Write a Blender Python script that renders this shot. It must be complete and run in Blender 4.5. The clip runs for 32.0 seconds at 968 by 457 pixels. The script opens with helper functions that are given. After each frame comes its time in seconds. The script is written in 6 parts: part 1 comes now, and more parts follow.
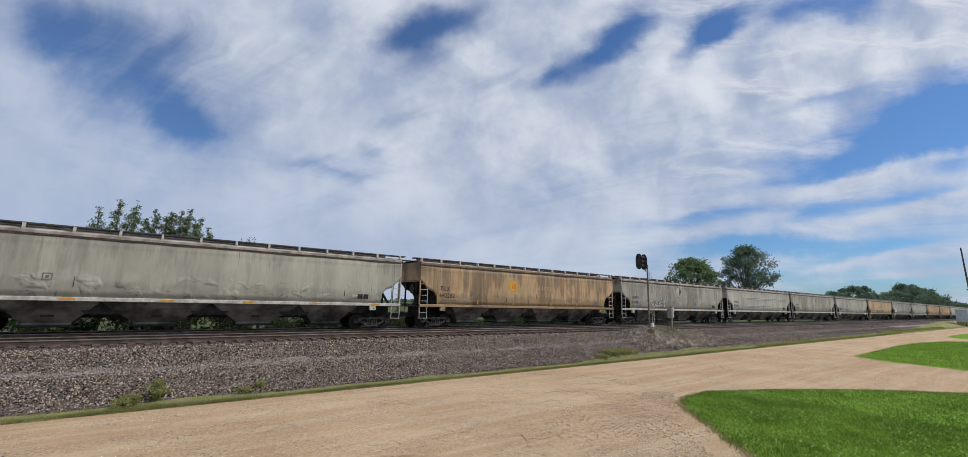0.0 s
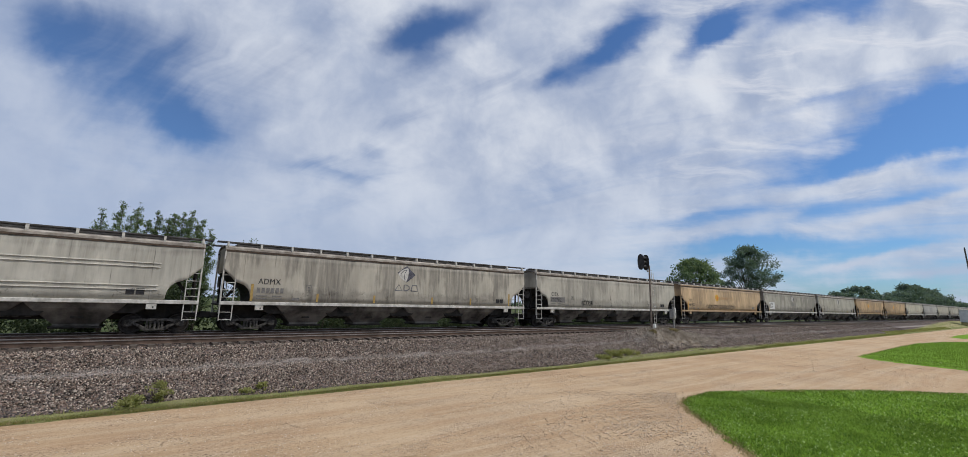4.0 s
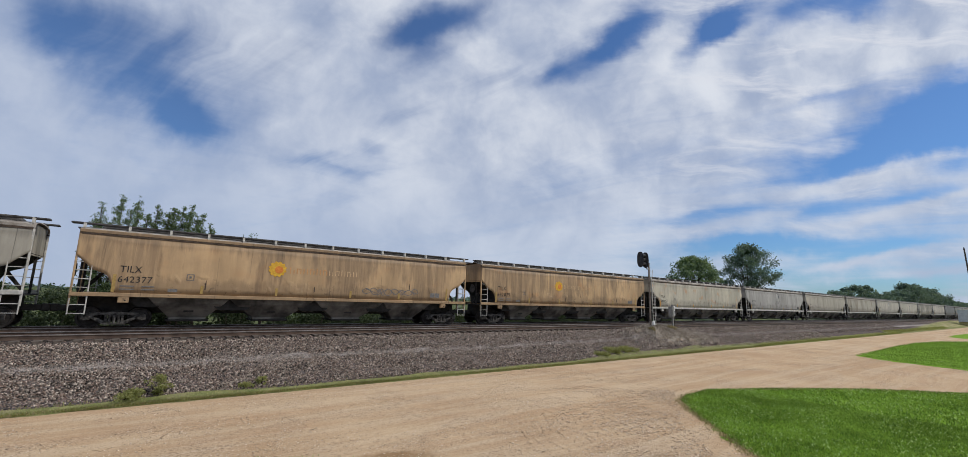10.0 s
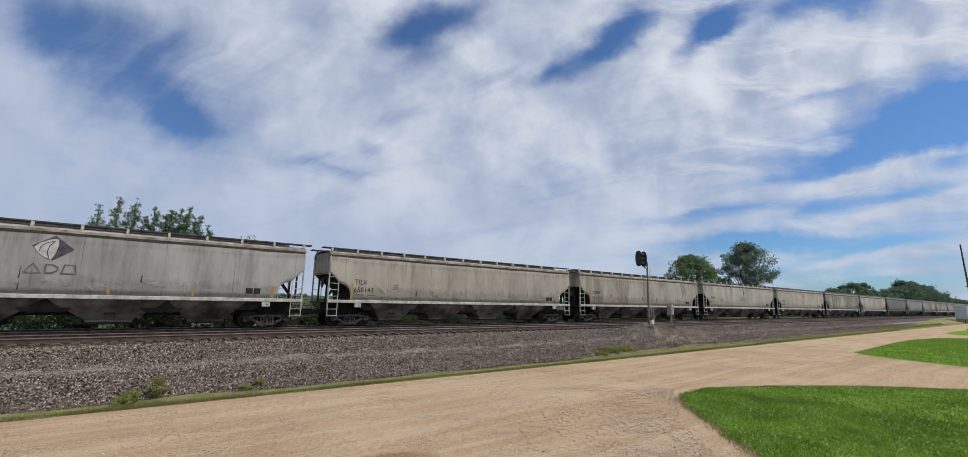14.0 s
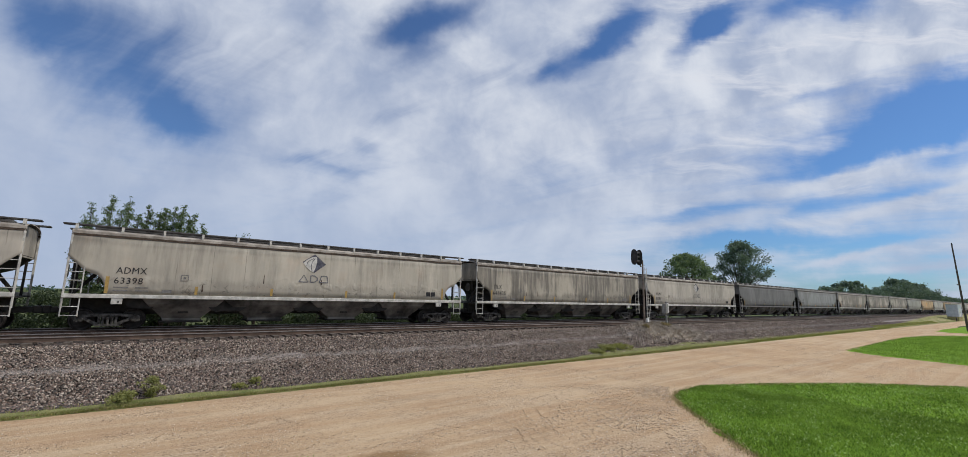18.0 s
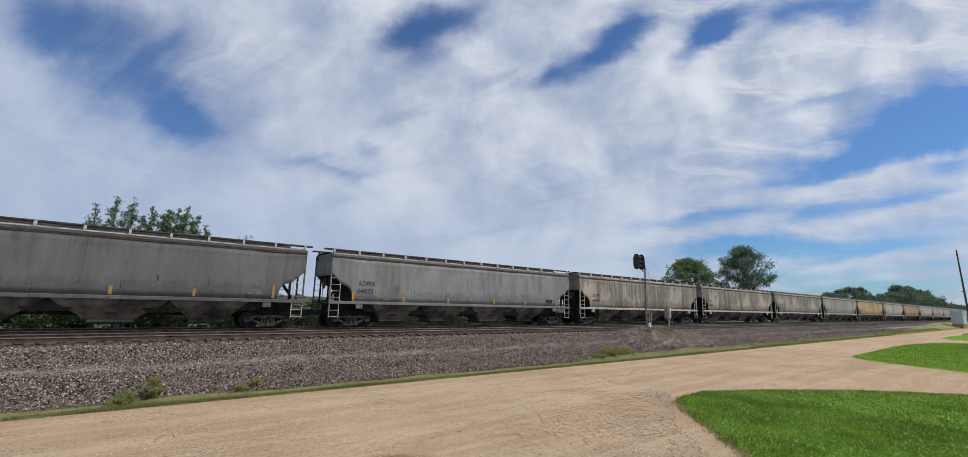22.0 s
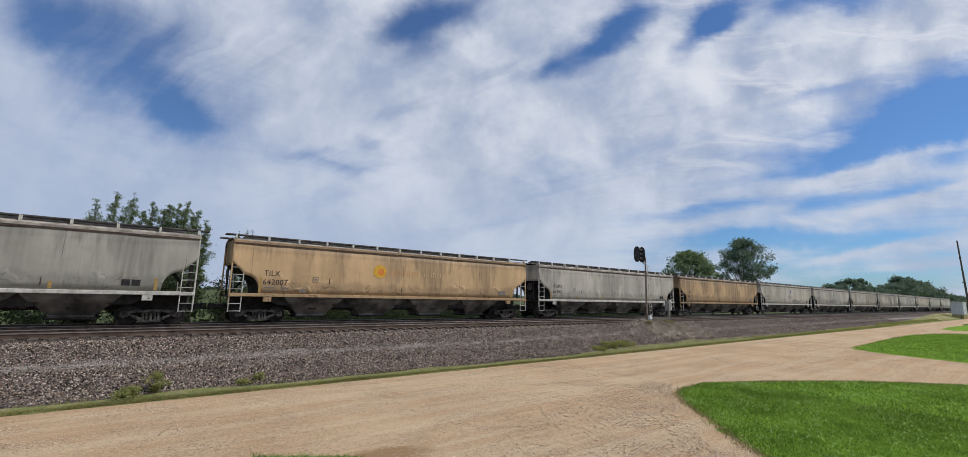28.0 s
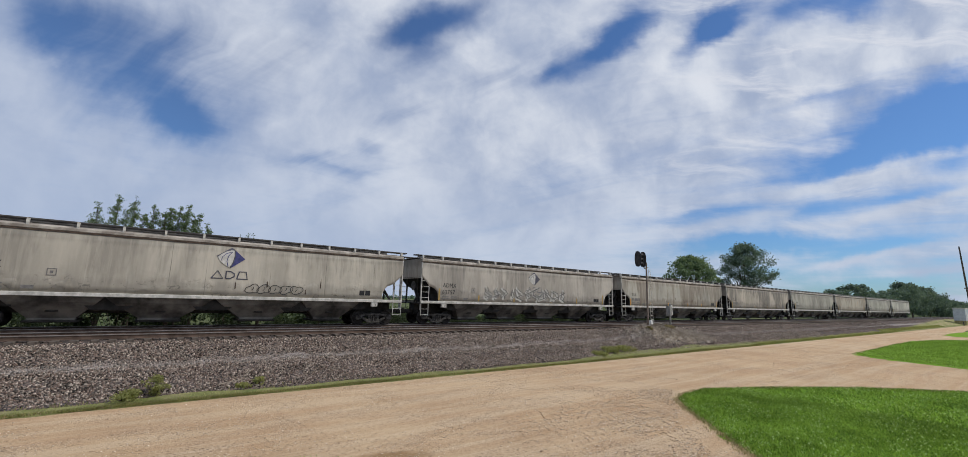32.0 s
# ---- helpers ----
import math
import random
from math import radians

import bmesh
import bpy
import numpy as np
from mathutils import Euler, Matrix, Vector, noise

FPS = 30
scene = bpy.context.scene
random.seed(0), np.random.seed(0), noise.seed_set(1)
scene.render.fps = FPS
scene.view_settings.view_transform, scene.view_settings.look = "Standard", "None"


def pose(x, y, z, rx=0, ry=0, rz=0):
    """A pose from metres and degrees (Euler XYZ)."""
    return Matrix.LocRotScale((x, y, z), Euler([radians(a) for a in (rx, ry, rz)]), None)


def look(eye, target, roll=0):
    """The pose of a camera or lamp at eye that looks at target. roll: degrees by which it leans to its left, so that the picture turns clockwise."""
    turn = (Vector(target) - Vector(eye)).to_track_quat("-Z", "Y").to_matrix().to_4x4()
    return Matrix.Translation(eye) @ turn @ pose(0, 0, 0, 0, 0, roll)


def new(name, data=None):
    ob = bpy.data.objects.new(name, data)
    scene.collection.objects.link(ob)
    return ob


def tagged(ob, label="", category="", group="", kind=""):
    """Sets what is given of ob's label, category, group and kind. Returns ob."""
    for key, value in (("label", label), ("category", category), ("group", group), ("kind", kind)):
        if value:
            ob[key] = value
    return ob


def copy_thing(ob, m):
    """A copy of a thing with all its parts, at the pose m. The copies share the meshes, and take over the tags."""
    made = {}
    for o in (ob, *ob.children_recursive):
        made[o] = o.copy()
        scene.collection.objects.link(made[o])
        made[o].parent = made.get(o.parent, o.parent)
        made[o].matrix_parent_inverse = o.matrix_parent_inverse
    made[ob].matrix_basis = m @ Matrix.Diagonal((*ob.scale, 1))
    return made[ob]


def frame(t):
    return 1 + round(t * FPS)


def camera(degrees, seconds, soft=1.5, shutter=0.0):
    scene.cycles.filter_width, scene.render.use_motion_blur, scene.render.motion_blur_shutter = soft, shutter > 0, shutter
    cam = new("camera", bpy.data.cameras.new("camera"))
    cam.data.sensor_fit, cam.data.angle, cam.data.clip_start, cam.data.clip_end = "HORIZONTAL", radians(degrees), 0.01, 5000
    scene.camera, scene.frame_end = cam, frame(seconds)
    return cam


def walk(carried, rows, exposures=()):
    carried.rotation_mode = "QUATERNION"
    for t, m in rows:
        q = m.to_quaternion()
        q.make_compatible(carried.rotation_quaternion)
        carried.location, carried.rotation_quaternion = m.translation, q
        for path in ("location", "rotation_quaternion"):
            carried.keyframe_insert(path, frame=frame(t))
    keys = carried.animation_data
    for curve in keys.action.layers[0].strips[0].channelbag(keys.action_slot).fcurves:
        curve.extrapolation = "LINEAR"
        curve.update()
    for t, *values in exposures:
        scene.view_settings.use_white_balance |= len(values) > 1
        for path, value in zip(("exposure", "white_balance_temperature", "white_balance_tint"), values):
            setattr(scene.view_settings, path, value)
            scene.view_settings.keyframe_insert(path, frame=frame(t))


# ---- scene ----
LEN = 21.80        # coupled length of a hopper car
SPEED = 19.066     # metres a second, towards -x
FIRST = 12.93       # the gap behind the first car, at the start
CARS = 36
EYE = (0.0, 0.0, 3.30)
RAIL = 1.508       # top of rail of the far track
TRACK_FAR, TRACK_NEAR = 27.14, 22.95
NEAR_RAISE = 0.055

cam = camera(96.06, 32.0, soft=0.5)


def aim(yaw, pitch, roll):
    a, b = radians(yaw), radians(pitch)
    way = Vector((math.cos(b) * math.cos(a), math.cos(b) * math.sin(a), math.sin(b)))
    return look(EYE, Vector(EYE) + way * 10, roll)


AIMS = [
    (0.0, 53.029, 9.601, 1.453), (0.5, 53.045, 9.488, 1.408), (1.0, 53.144, 9.400, 1.375), (1.5, 53.217, 9.366, 1.419),
    (2.0, 53.218, 9.363, 1.407), (2.5, 53.208, 9.373, 1.355), (3.0, 53.208, 9.495, 1.390), (3.5, 53.251, 9.615, 1.406),
    (5.5, 53.231, 9.819, 1.315), (6.0, 53.243, 9.627, 1.398), (6.5, 53.249, 9.460, 1.425), (7.0, 53.245, 9.385, 1.388),
    (7.5, 53.322, 9.357, 1.437), (8.0, 53.416, 9.318, 1.515), (8.5, 53.400, 9.328, 1.587), (9.0, 53.317, 9.293, 1.624),
    (9.5, 53.255, 9.249, 1.635), (10.0, 53.223, 9.227, 1.785), (10.5, 53.246, 9.140, 2.013), (11.0, 53.252, 9.100, 2.078),
    (11.5, 53.234, 9.069, 1.958), (12.0, 53.212, 9.157, 1.848), (12.5, 53.145, 9.237, 1.783), (13.0, 53.147, 9.351, 1.779),
    (13.5, 53.071, 9.323, 1.568), (14.0, 52.995, 9.245, 1.388), (14.5, 52.932, 9.126, 1.351), (16.5, 52.502, 9.167, 1.452),
    (17.0, 52.487, 9.126, 1.385), (17.5, 52.430, 9.083, 1.330), (18.0, 52.465, 9.057, 1.335), (18.5, 52.489, 9.094, 1.188),
    (19.0, 52.577, 9.091, 1.201), (19.5, 52.657, 9.153, 1.278), (20.0, 52.723, 9.221, 1.411), (20.5, 52.771, 9.302, 1.470),
    (21.0, 52.799, 9.459, 1.541), (21.5, 52.797, 9.520, 1.613), (22.0, 52.764, 9.507, 1.754), (22.5, 52.784, 9.452, 1.819),
    (23.0, 52.775, 9.312, 1.768), (23.5, 52.814, 9.301, 1.636), (24.0, 52.925, 9.337, 1.553), (24.5, 53.135, 9.395, 1.412),
    (25.0, 53.283, 9.325, 1.247), (25.5, 53.406, 9.274, 1.275), (27.5, 52.895, 8.874, 1.421), (28.0, 52.798, 8.648, 1.443),
    (28.5, 52.814, 8.519, 1.459), (29.0, 52.733, 8.359, 1.377), (29.5, 52.779, 8.279, 1.325), (30.0, 52.753, 8.295, 1.198),
    (30.5, 52.764, 8.386, 1.253), (31.0, 52.822, 8.584, 1.382), (31.5, 52.909, 8.922, 1.495), (32.0, 52.926, 9.196, 1.667),
]
walk(cam, [(t, aim(y, p, r)) for t, y, p, r in AIMS])

# ---- light ----
SUN_WAY = Vector((0.50, -0.42, 0.76)).normalized()   # towards the sun
sun = new("sun", bpy.data.lights.new("sun", "SUN"))
sun.data.energy, sun.data.angle, sun.data.color = 2.4, radians(0.7), (1.0, 0.95, 0.88)
sun.matrix_world = look((0, 0, 60), Vector((0, 0, 60)) - SUN_WAY)
scene.view_settings.exposure = 0.0


class Graph:
    """A short way to write node trees."""

    def __init__(self, tree):
        self.t, self.n, self.l = tree, tree.nodes, tree.links

    def put(self, socket, value):
        if isinstance(value, bpy.types.NodeSocket):
            self.l.new(value, socket)
        elif value is not None:
            socket.default_value = value

    def m(self, op, a, b=None, c=None, clamp=False):
        nd = self.n.new("ShaderNodeMath")
        nd.operation, nd.use_clamp = op, clamp
        for i, v in enumerate((a, b, c)):
            self.put(nd.inputs[i], v)
        return nd.outputs[0]

    def v(self, op, a, b=None, out=0):
        nd = self.n.new("ShaderNodeVectorMath")
        nd.operation = op
        self.put(nd.inputs[0], a)
        if b is not None:
            self.put(nd.inputs[1], b)
        return nd.outputs[out]

    def xyz(self, x, y, z):
        nd = self.n.new("ShaderNodeCombineXYZ")
        for i, v in enumerate((x, y, z)):
            self.put(nd.inputs[i], v)
        return nd.outputs[0]

    def split(self, v):
        nd = self.n.new("ShaderNodeSeparateXYZ")
        self.put(nd.inputs[0], v)
        return nd.outputs

    def noise(self, v, scale, detail=3.0, rough=0.5, distortion=0.0, color=False):
        nd = self.n.new("ShaderNodeTexNoise")
        self.put(nd.inputs["Vector"], v)
        nd.inputs["Scale"].default_value, nd.inputs["Detail"].default_value = scale, detail
        nd.inputs["Roughness"].default_value, nd.inputs["Distortion"].default_value = rough, distortion
        return nd.outputs[1 if color else 0]

    def cells(self, v, scale, out=0, feature="F1"):
        nd = self.n.new("ShaderNodeTexVoronoi")
        nd.feature = feature
        self.put(nd.inputs["Vector"], v)
        nd.inputs["Scale"].default_value = scale
        return nd.outputs[out]

    def step(self, v, lo, hi, a=0.0, b=1.0):
        nd = self.n.new("ShaderNodeMapRange")
        nd.interpolation_type = "SMOOTHSTEP"
        self.put(nd.inputs[0], v)
        for i, w in enumerate((lo, hi, a, b)):
            nd.inputs[i + 1].default_value = w
        return nd.outputs[0]

    def mix(self, f, a, b, kind="MIX"):
        nd = self.n.new("ShaderNodeMix")
        nd.data_type, nd.blend_type = "RGBA", kind
        self.put(nd.inputs[0], f)
        for i, w in ((6, a), (7, b)):
            self.put(nd.inputs[i], (*w, 1) if isinstance(w, tuple) and len(w) == 3 else w)
        return nd.outputs[2]

    def place(self, kind="Object"):
        return self.n.new("ShaderNodeTexCoord").outputs[kind]

    def spot(self):
        return self.n.new("ShaderNodeNewGeometry").outputs["Position"]

    def chance(self):
        return self.n.new("ShaderNodeObjectInfo").outputs["Random"]

    def island(self):
        return self.n.new("ShaderNodeNewGeometry").outputs["Random Per Island"]


# ---- sky: clear blue with thin streaming cloud ----
world = bpy.data.worlds.new("sky")
scene.world = world
world.use_nodes = True
world.node_tree.nodes.clear()
g = Graph(world.node_tree)
air = g.n.new("ShaderNodeTexSky")
air.sky_type, air.sun_disc = "NISHITA", False
air.sun_elevation = math.asin(SUN_WAY.z)
air.sun_rotation = math.atan2(SUN_WAY.x, SUN_WAY.y)
air.air_density, air.dust_density, air.ozone_density = 1.0, 0.6, 2.5
way = g.place("Generated")
dx, dy, dz = g.split(way)
deep = g.m("ADD", g.m("MAXIMUM", dz, 0.0), 0.13)
flat = g.xyz(g.m("DIVIDE", dx, deep), g.m("DIVIDE", dy, deep), 0.0)
# a chart of the sky round the look of the first moments, in degrees-like units
C_FW = aim(53.147, 9.351, 1.779).to_3x3()
ahead = g.m("MAXIMUM", g.v("DOT_PRODUCT", way, tuple(-C_FW.col[2]), 1), 0.08)
cu = g.m("DIVIDE", g.v("DOT_PRODUCT", way, tuple(C_FW.col[0]), 1), ahead)
cv = g.m("DIVIDE", g.v("DOT_PRODUCT", way, tuple(C_FW.col[1]), 1), ahead)
chart = g.xyz(cu, cv, 0.0)
warp = g.v("SUBTRACT", g.noise(chart, 3.2, 4, 0.55, color=True), (0.5, 0.5, 0.5))
fine = g.v("SUBTRACT", g.noise(chart, 11.0, 4, 0.6, color=True), (0.5, 0.5, 0.5))
chart2 = g.v("ADD", chart, g.v("ADD", g.v("MULTIPLY", warp, (0.15, 0.12, 0.0)), g.v("MULTIPLY", fine, (0.07, 0.05, 0.0))))


chart3 = g.v("ADD", chart, g.v("ADD", g.v("MULTIPLY", warp, (0.06, 0.035, 0.0)), g.v("MULTIPLY", fine, (0.05, 0.022, 0.0))))


def patch(x, y, rx, ry, tilt, power):
    """A soft oval in the sky chart: centre, radii, tilt in degrees, strength."""
    nd = g.n.new("ShaderNodeMapping")
    nd.vector_type = "TEXTURE"
    g.put(nd.inputs[0], chart3 if ry < 0.024 else chart2)
    nd.inputs["Location"].default_value = (x, y, 0)
    nd.inputs["Rotation"].default_value = (0, 0, radians(tilt))
    nd.inputs["Scale"].default_value = (rx, ry, 1)
    d = g.v("DOT_PRODUCT", nd.outputs[0], nd.outputs[0], 1)
    return g.m("MULTIPLY", g.m("POWER", 2.718, g.m("MULTIPLY", d, -1.0)), power)


SKY = [
    (-0.991, 0.475, 0.119, 0.065, -42, -0.55),
    (-0.793, 0.440, 0.187, 0.082, -10, -0.75),
    (-0.779, 0.326, 0.145, 0.090, -15, -1.15),
    (-0.679, 0.241, 0.102, 0.046, -30, -1.1),
    (-0.616, 0.440, 0.153, 0.082, 0, -0.35),
    (-0.545, 0.312, 0.119, 0.147, 0, -0.28),
    (-0.871, 0.496, 0.102, 0.065, 0, -0.5),
    (-0.403, 0.163, 0.064, 0.018, 12, -0.85),
    (-0.304, 0.133, 0.085, 0.017, -4, -0.7),
    (-0.247, 0.180, 0.043, 0.020, -30, -0.5),
    (-0.190, 0.447, 0.085, 0.045, 25, -1.1),
    (-0.055, 0.499, 0.128, 0.045, 18, -1.2),
    (-0.133, 0.390, 0.057, 0.031, 0, -0.7),
    (-0.190, 0.348, 0.085, 0.031, 0, -0.45),
    (-0.190, 0.255, 0.099, 0.017, 12, -0.5),
    (0.023, 0.319, 0.064, 0.028, 0, -0.4),
    (0.250, 0.404, 0.099, 0.037, 32, -1.2),
    (0.172, 0.340, 0.054, 0.026, 10, -0.8),
    (0.313, 0.440, 0.085, 0.043, 40, -0.8),
    (0.321, 0.504, 0.085, 0.040, 0, -0.55),
    (0.491, 0.423, 0.106, 0.031, 42, -1.1),
    (0.555, 0.482, 0.085, 0.040, 35, -1),
    (0.718, 0.496, 0.213, 0.043, 8, -1.1),
    (0.860, 0.513, 0.085, 0.046, 0, -0.9),
    (0.633, 0.440, 0.085, 0.020, 40, -0.5),
    (1.016, 0.270, 0.213, 0.064, 20, -1.5),
    (0.902, 0.180, 0.184, 0.032, 14, -1.2),
    (0.746, 0.206, 0.156, 0.018, 12, -0.35),
    (0.689, 0.153, 0.113, 0.023, 8, -0.35),
    (1.108, 0.234, 0.113, 0.085, 20, -1.4),
    (0.789, 0.298, 0.099, 0.011, 12, -0.5),
    (0.562, 0.035, 0.142, 0.017, 10, -0.75),
    (0.420, 0.011, 0.142, 0.017, 5, -0.6),
    (0.108, 0.149, 0.099, 0.050, 30, -0.3),
    (0.987, 0.074, 0.156, 0.014, 10, -0.7),
    (0.746, 0.035, 0.085, 0.020, 10, -0.9),
    (0.661, -0.045, 0.227, 0.026, 6, -1.62),
    (0.916, -0.043, 0.213, 0.021, 14, -1.08),
    (0.902, -0.130, 0.312, 0.035, 0, -1.485),
    (1.072, -0.078, 0.057, 0.017, 0, -0.6),
    (0.519, -0.035, 0.170, 0.020, 5, -0.6),
    (0.916, 0.128, 0.213, 0.017, 14, 0.9),
    (0.987, 0.050, 0.170, 0.013, 15, 0.7),
    (0.860, -0.074, 0.170, 0.010, 12, 0.9),
    (1.016, -0.011, 0.142, 0.013, 10, 0.6),
    (0.987, -0.106, 0.170, 0.011, 4, 0.8),
    (0.661, 0.028, 0.085, 0.014, 8, 0.5),
    (0.803, 0.369, 0.326, 0.037, 18, 0.5),
    (1.058, 0.411, 0.142, 0.071, 20, 0.5),
    (0.626, 0.461, 0.071, 0.023, 35, 0.6),
    (0.165, 0.468, 0.057, 0.071, 40, 0.5),
    (0.391, 0.411, 0.035, 0.071, -30, 0.5),
    (0.916, 0.057, 0.326, 0.241, 0, -0.5),
    (-0.95, 0.440, 0.130, 0.060, -40, -0.55),
    (-0.100, 0.450, 0.130, 0.060, 12, -0.6),
]
streak = g.noise(g.v("MULTIPLY", flat, (0.35, 1.0, 1.0)), 1.5, 6, 0.6, 0.6)
wisps = g.noise(g.v("MULTIPLY", flat, (0.8, 2.2, 1.0)), 4.0, 5, 0.62, 0.4)
turned_chart = g.n.new("ShaderNodeMapping")
turned_chart.inputs["Rotation"].default_value = (0, 0, radians(-14))
turned_chart.inputs["Scale"].default_value = (1.5, 6.5, 1.0)
g.put(turned_chart.inputs[0], g.v("ADD", chart, g.v("MULTIPLY", warp, (0.10, 0.07, 0.0))))
combed = g.noise(turned_chart.outputs[0], 2.4, 5, 0.6, 0.5)
# fibres of cloud drawn out across the sky, which fan out overhead
fan = g.n.new("ShaderNodeMapping")
fan.vector_type = "TEXTURE"
fan.inputs["Rotation"].default_value = (0, 0, radians(105))
fan.inputs["Scale"].default_value = (6.0, 1.0, 1.0)
bend = g.v("SUBTRACT", g.noise(flat, 0.7, 4, 0.5, color=True), (0.5, 0.5, 0.5))
g.put(fan.inputs[0], g.v("ADD", flat, g.v("MULTIPLY", bend, (0.7, 0.7, 0.0))))
fibre = g.noise(fan.outputs[0], 2.4, 5, 0.58, 0.4)
cover = g.m("ADD", g.m("MULTIPLY", g.m("SUBTRACT", streak, 0.5), 0.5), 0.90)
cover = g.m("ADD", cover, g.m("MULTIPLY", g.m("SUBTRACT", fibre, 0.5), g.step(dz, 0.05, 0.42, 1.2, 3.0)))
cover = g.m("ADD", cover, g.m("MULTIPLY", g.m("SUBTRACT", wisps, 0.5), 0.45))
cover = g.m("ADD", cover, g.m("MULTIPLY", g.m("MULTIPLY", g.m("SUBTRACT", combed, 0.50), 1.5), g.step(cu, 0.0, 0.6, 0.15, 1.0)))
for row in SKY:
    cover = g.m("ADD", cover, patch(*row))
mask = g.step(cover, -0.75, 0.98)
puff = g.noise(g.v("ADD", chart, g.v("MULTIPLY", warp, (0.15, 0.15, 0))), 4.5, 6, 0.55)
shade = g.step(puff, 0.3, 0.72)
cloud = g.mix(shade, (0.355, 0.425, 0.58), (0.74, 0.775, 0.84))
cloud = g.mix(g.m("MULTIPLY", g.m("MULTIPLY", g.step(combed, 0.50, 0.72), 0.8), g.step(cu, 0.1, 0.6)), cloud, (0.74, 0.76, 0.82))
cloud = g.mix(g.step(dz, 0.36, 0.06, 0.0, 0.62), cloud, (0.445, 0.525, 0.675))
cloud = g.mix(g.step(g.m("ADD", cu, g.m("MULTIPLY", cv, 0.7)), 0.20, -0.9, 0.0, 0.62), cloud, (0.37, 0.45, 0.62))
blue = g.v("MULTIPLY", air.outputs[0], (0.047, 0.072, 0.101))
sky_colour = g.mix(g.m("MULTIPLY", mask, 0.96), g.mix(g.step(cu, 0.2, -0.6, 0.02, 0.06), blue, (0.45, 0.50, 0.62)), cloud)
back = g.n.new("ShaderNodeBackground")
g.put(back.inputs[0], sky_colour)
back.inputs[1].default_value = 1.0
g.l.new(back.outputs[0], g.n.new("ShaderNodeOutputWorld").inputs[0])


# ---- materials ----
def material(name, rough=0.8, metal=0.0, spec=0.3):
    mat = bpy.data.materials.new(name)
    mat.use_nodes = True
    gr = Graph(mat.node_tree)
    bsdf = gr.n["Principled BSDF"]
    bsdf.inputs["Roughness"].default_value, bsdf.inputs["Metallic"].default_value = rough, metal
    bsdf.inputs["Specular IOR Level"].default_value = spec
    return mat, gr, bsdf


def bump(gr, bsdf, height, strength=0.4, distance=0.02):
    nd = gr.n.new("ShaderNodeBump")
    nd.inputs["Strength"].default_value, nd.inputs["Distance"].default_value = strength, distance
    gr.put(nd.inputs["Height"], height)
    gr.put(bsdf.inputs["Normal"], nd.outputs[0])


def plain(name, dark, light, scale=6.0, rough=0.75, metal=0.0, grain=40.0, relief=0.15, spec=0.3):
    """A weathered surface between two colours: blotches and fine grain."""
    mat, gr, bsdf = material(name, rough, metal, spec)
    p = gr.place()
    f = gr.step(gr.noise(p, scale, 5, 0.6), 0.3, 0.72)
    col = gr.mix(f, dark, light)
    fine = gr.noise(p, grain, 3)
    gr.put(bsdf.inputs["Base Color"], gr.mix(0.35, col, gr.mix(fine, (0.25, 0.25, 0.25), (0.9, 0.9, 0.9)), "OVERLAY"))
    if relief:
        bump(gr, bsdf, fine, relief, 0.01)
    return mat


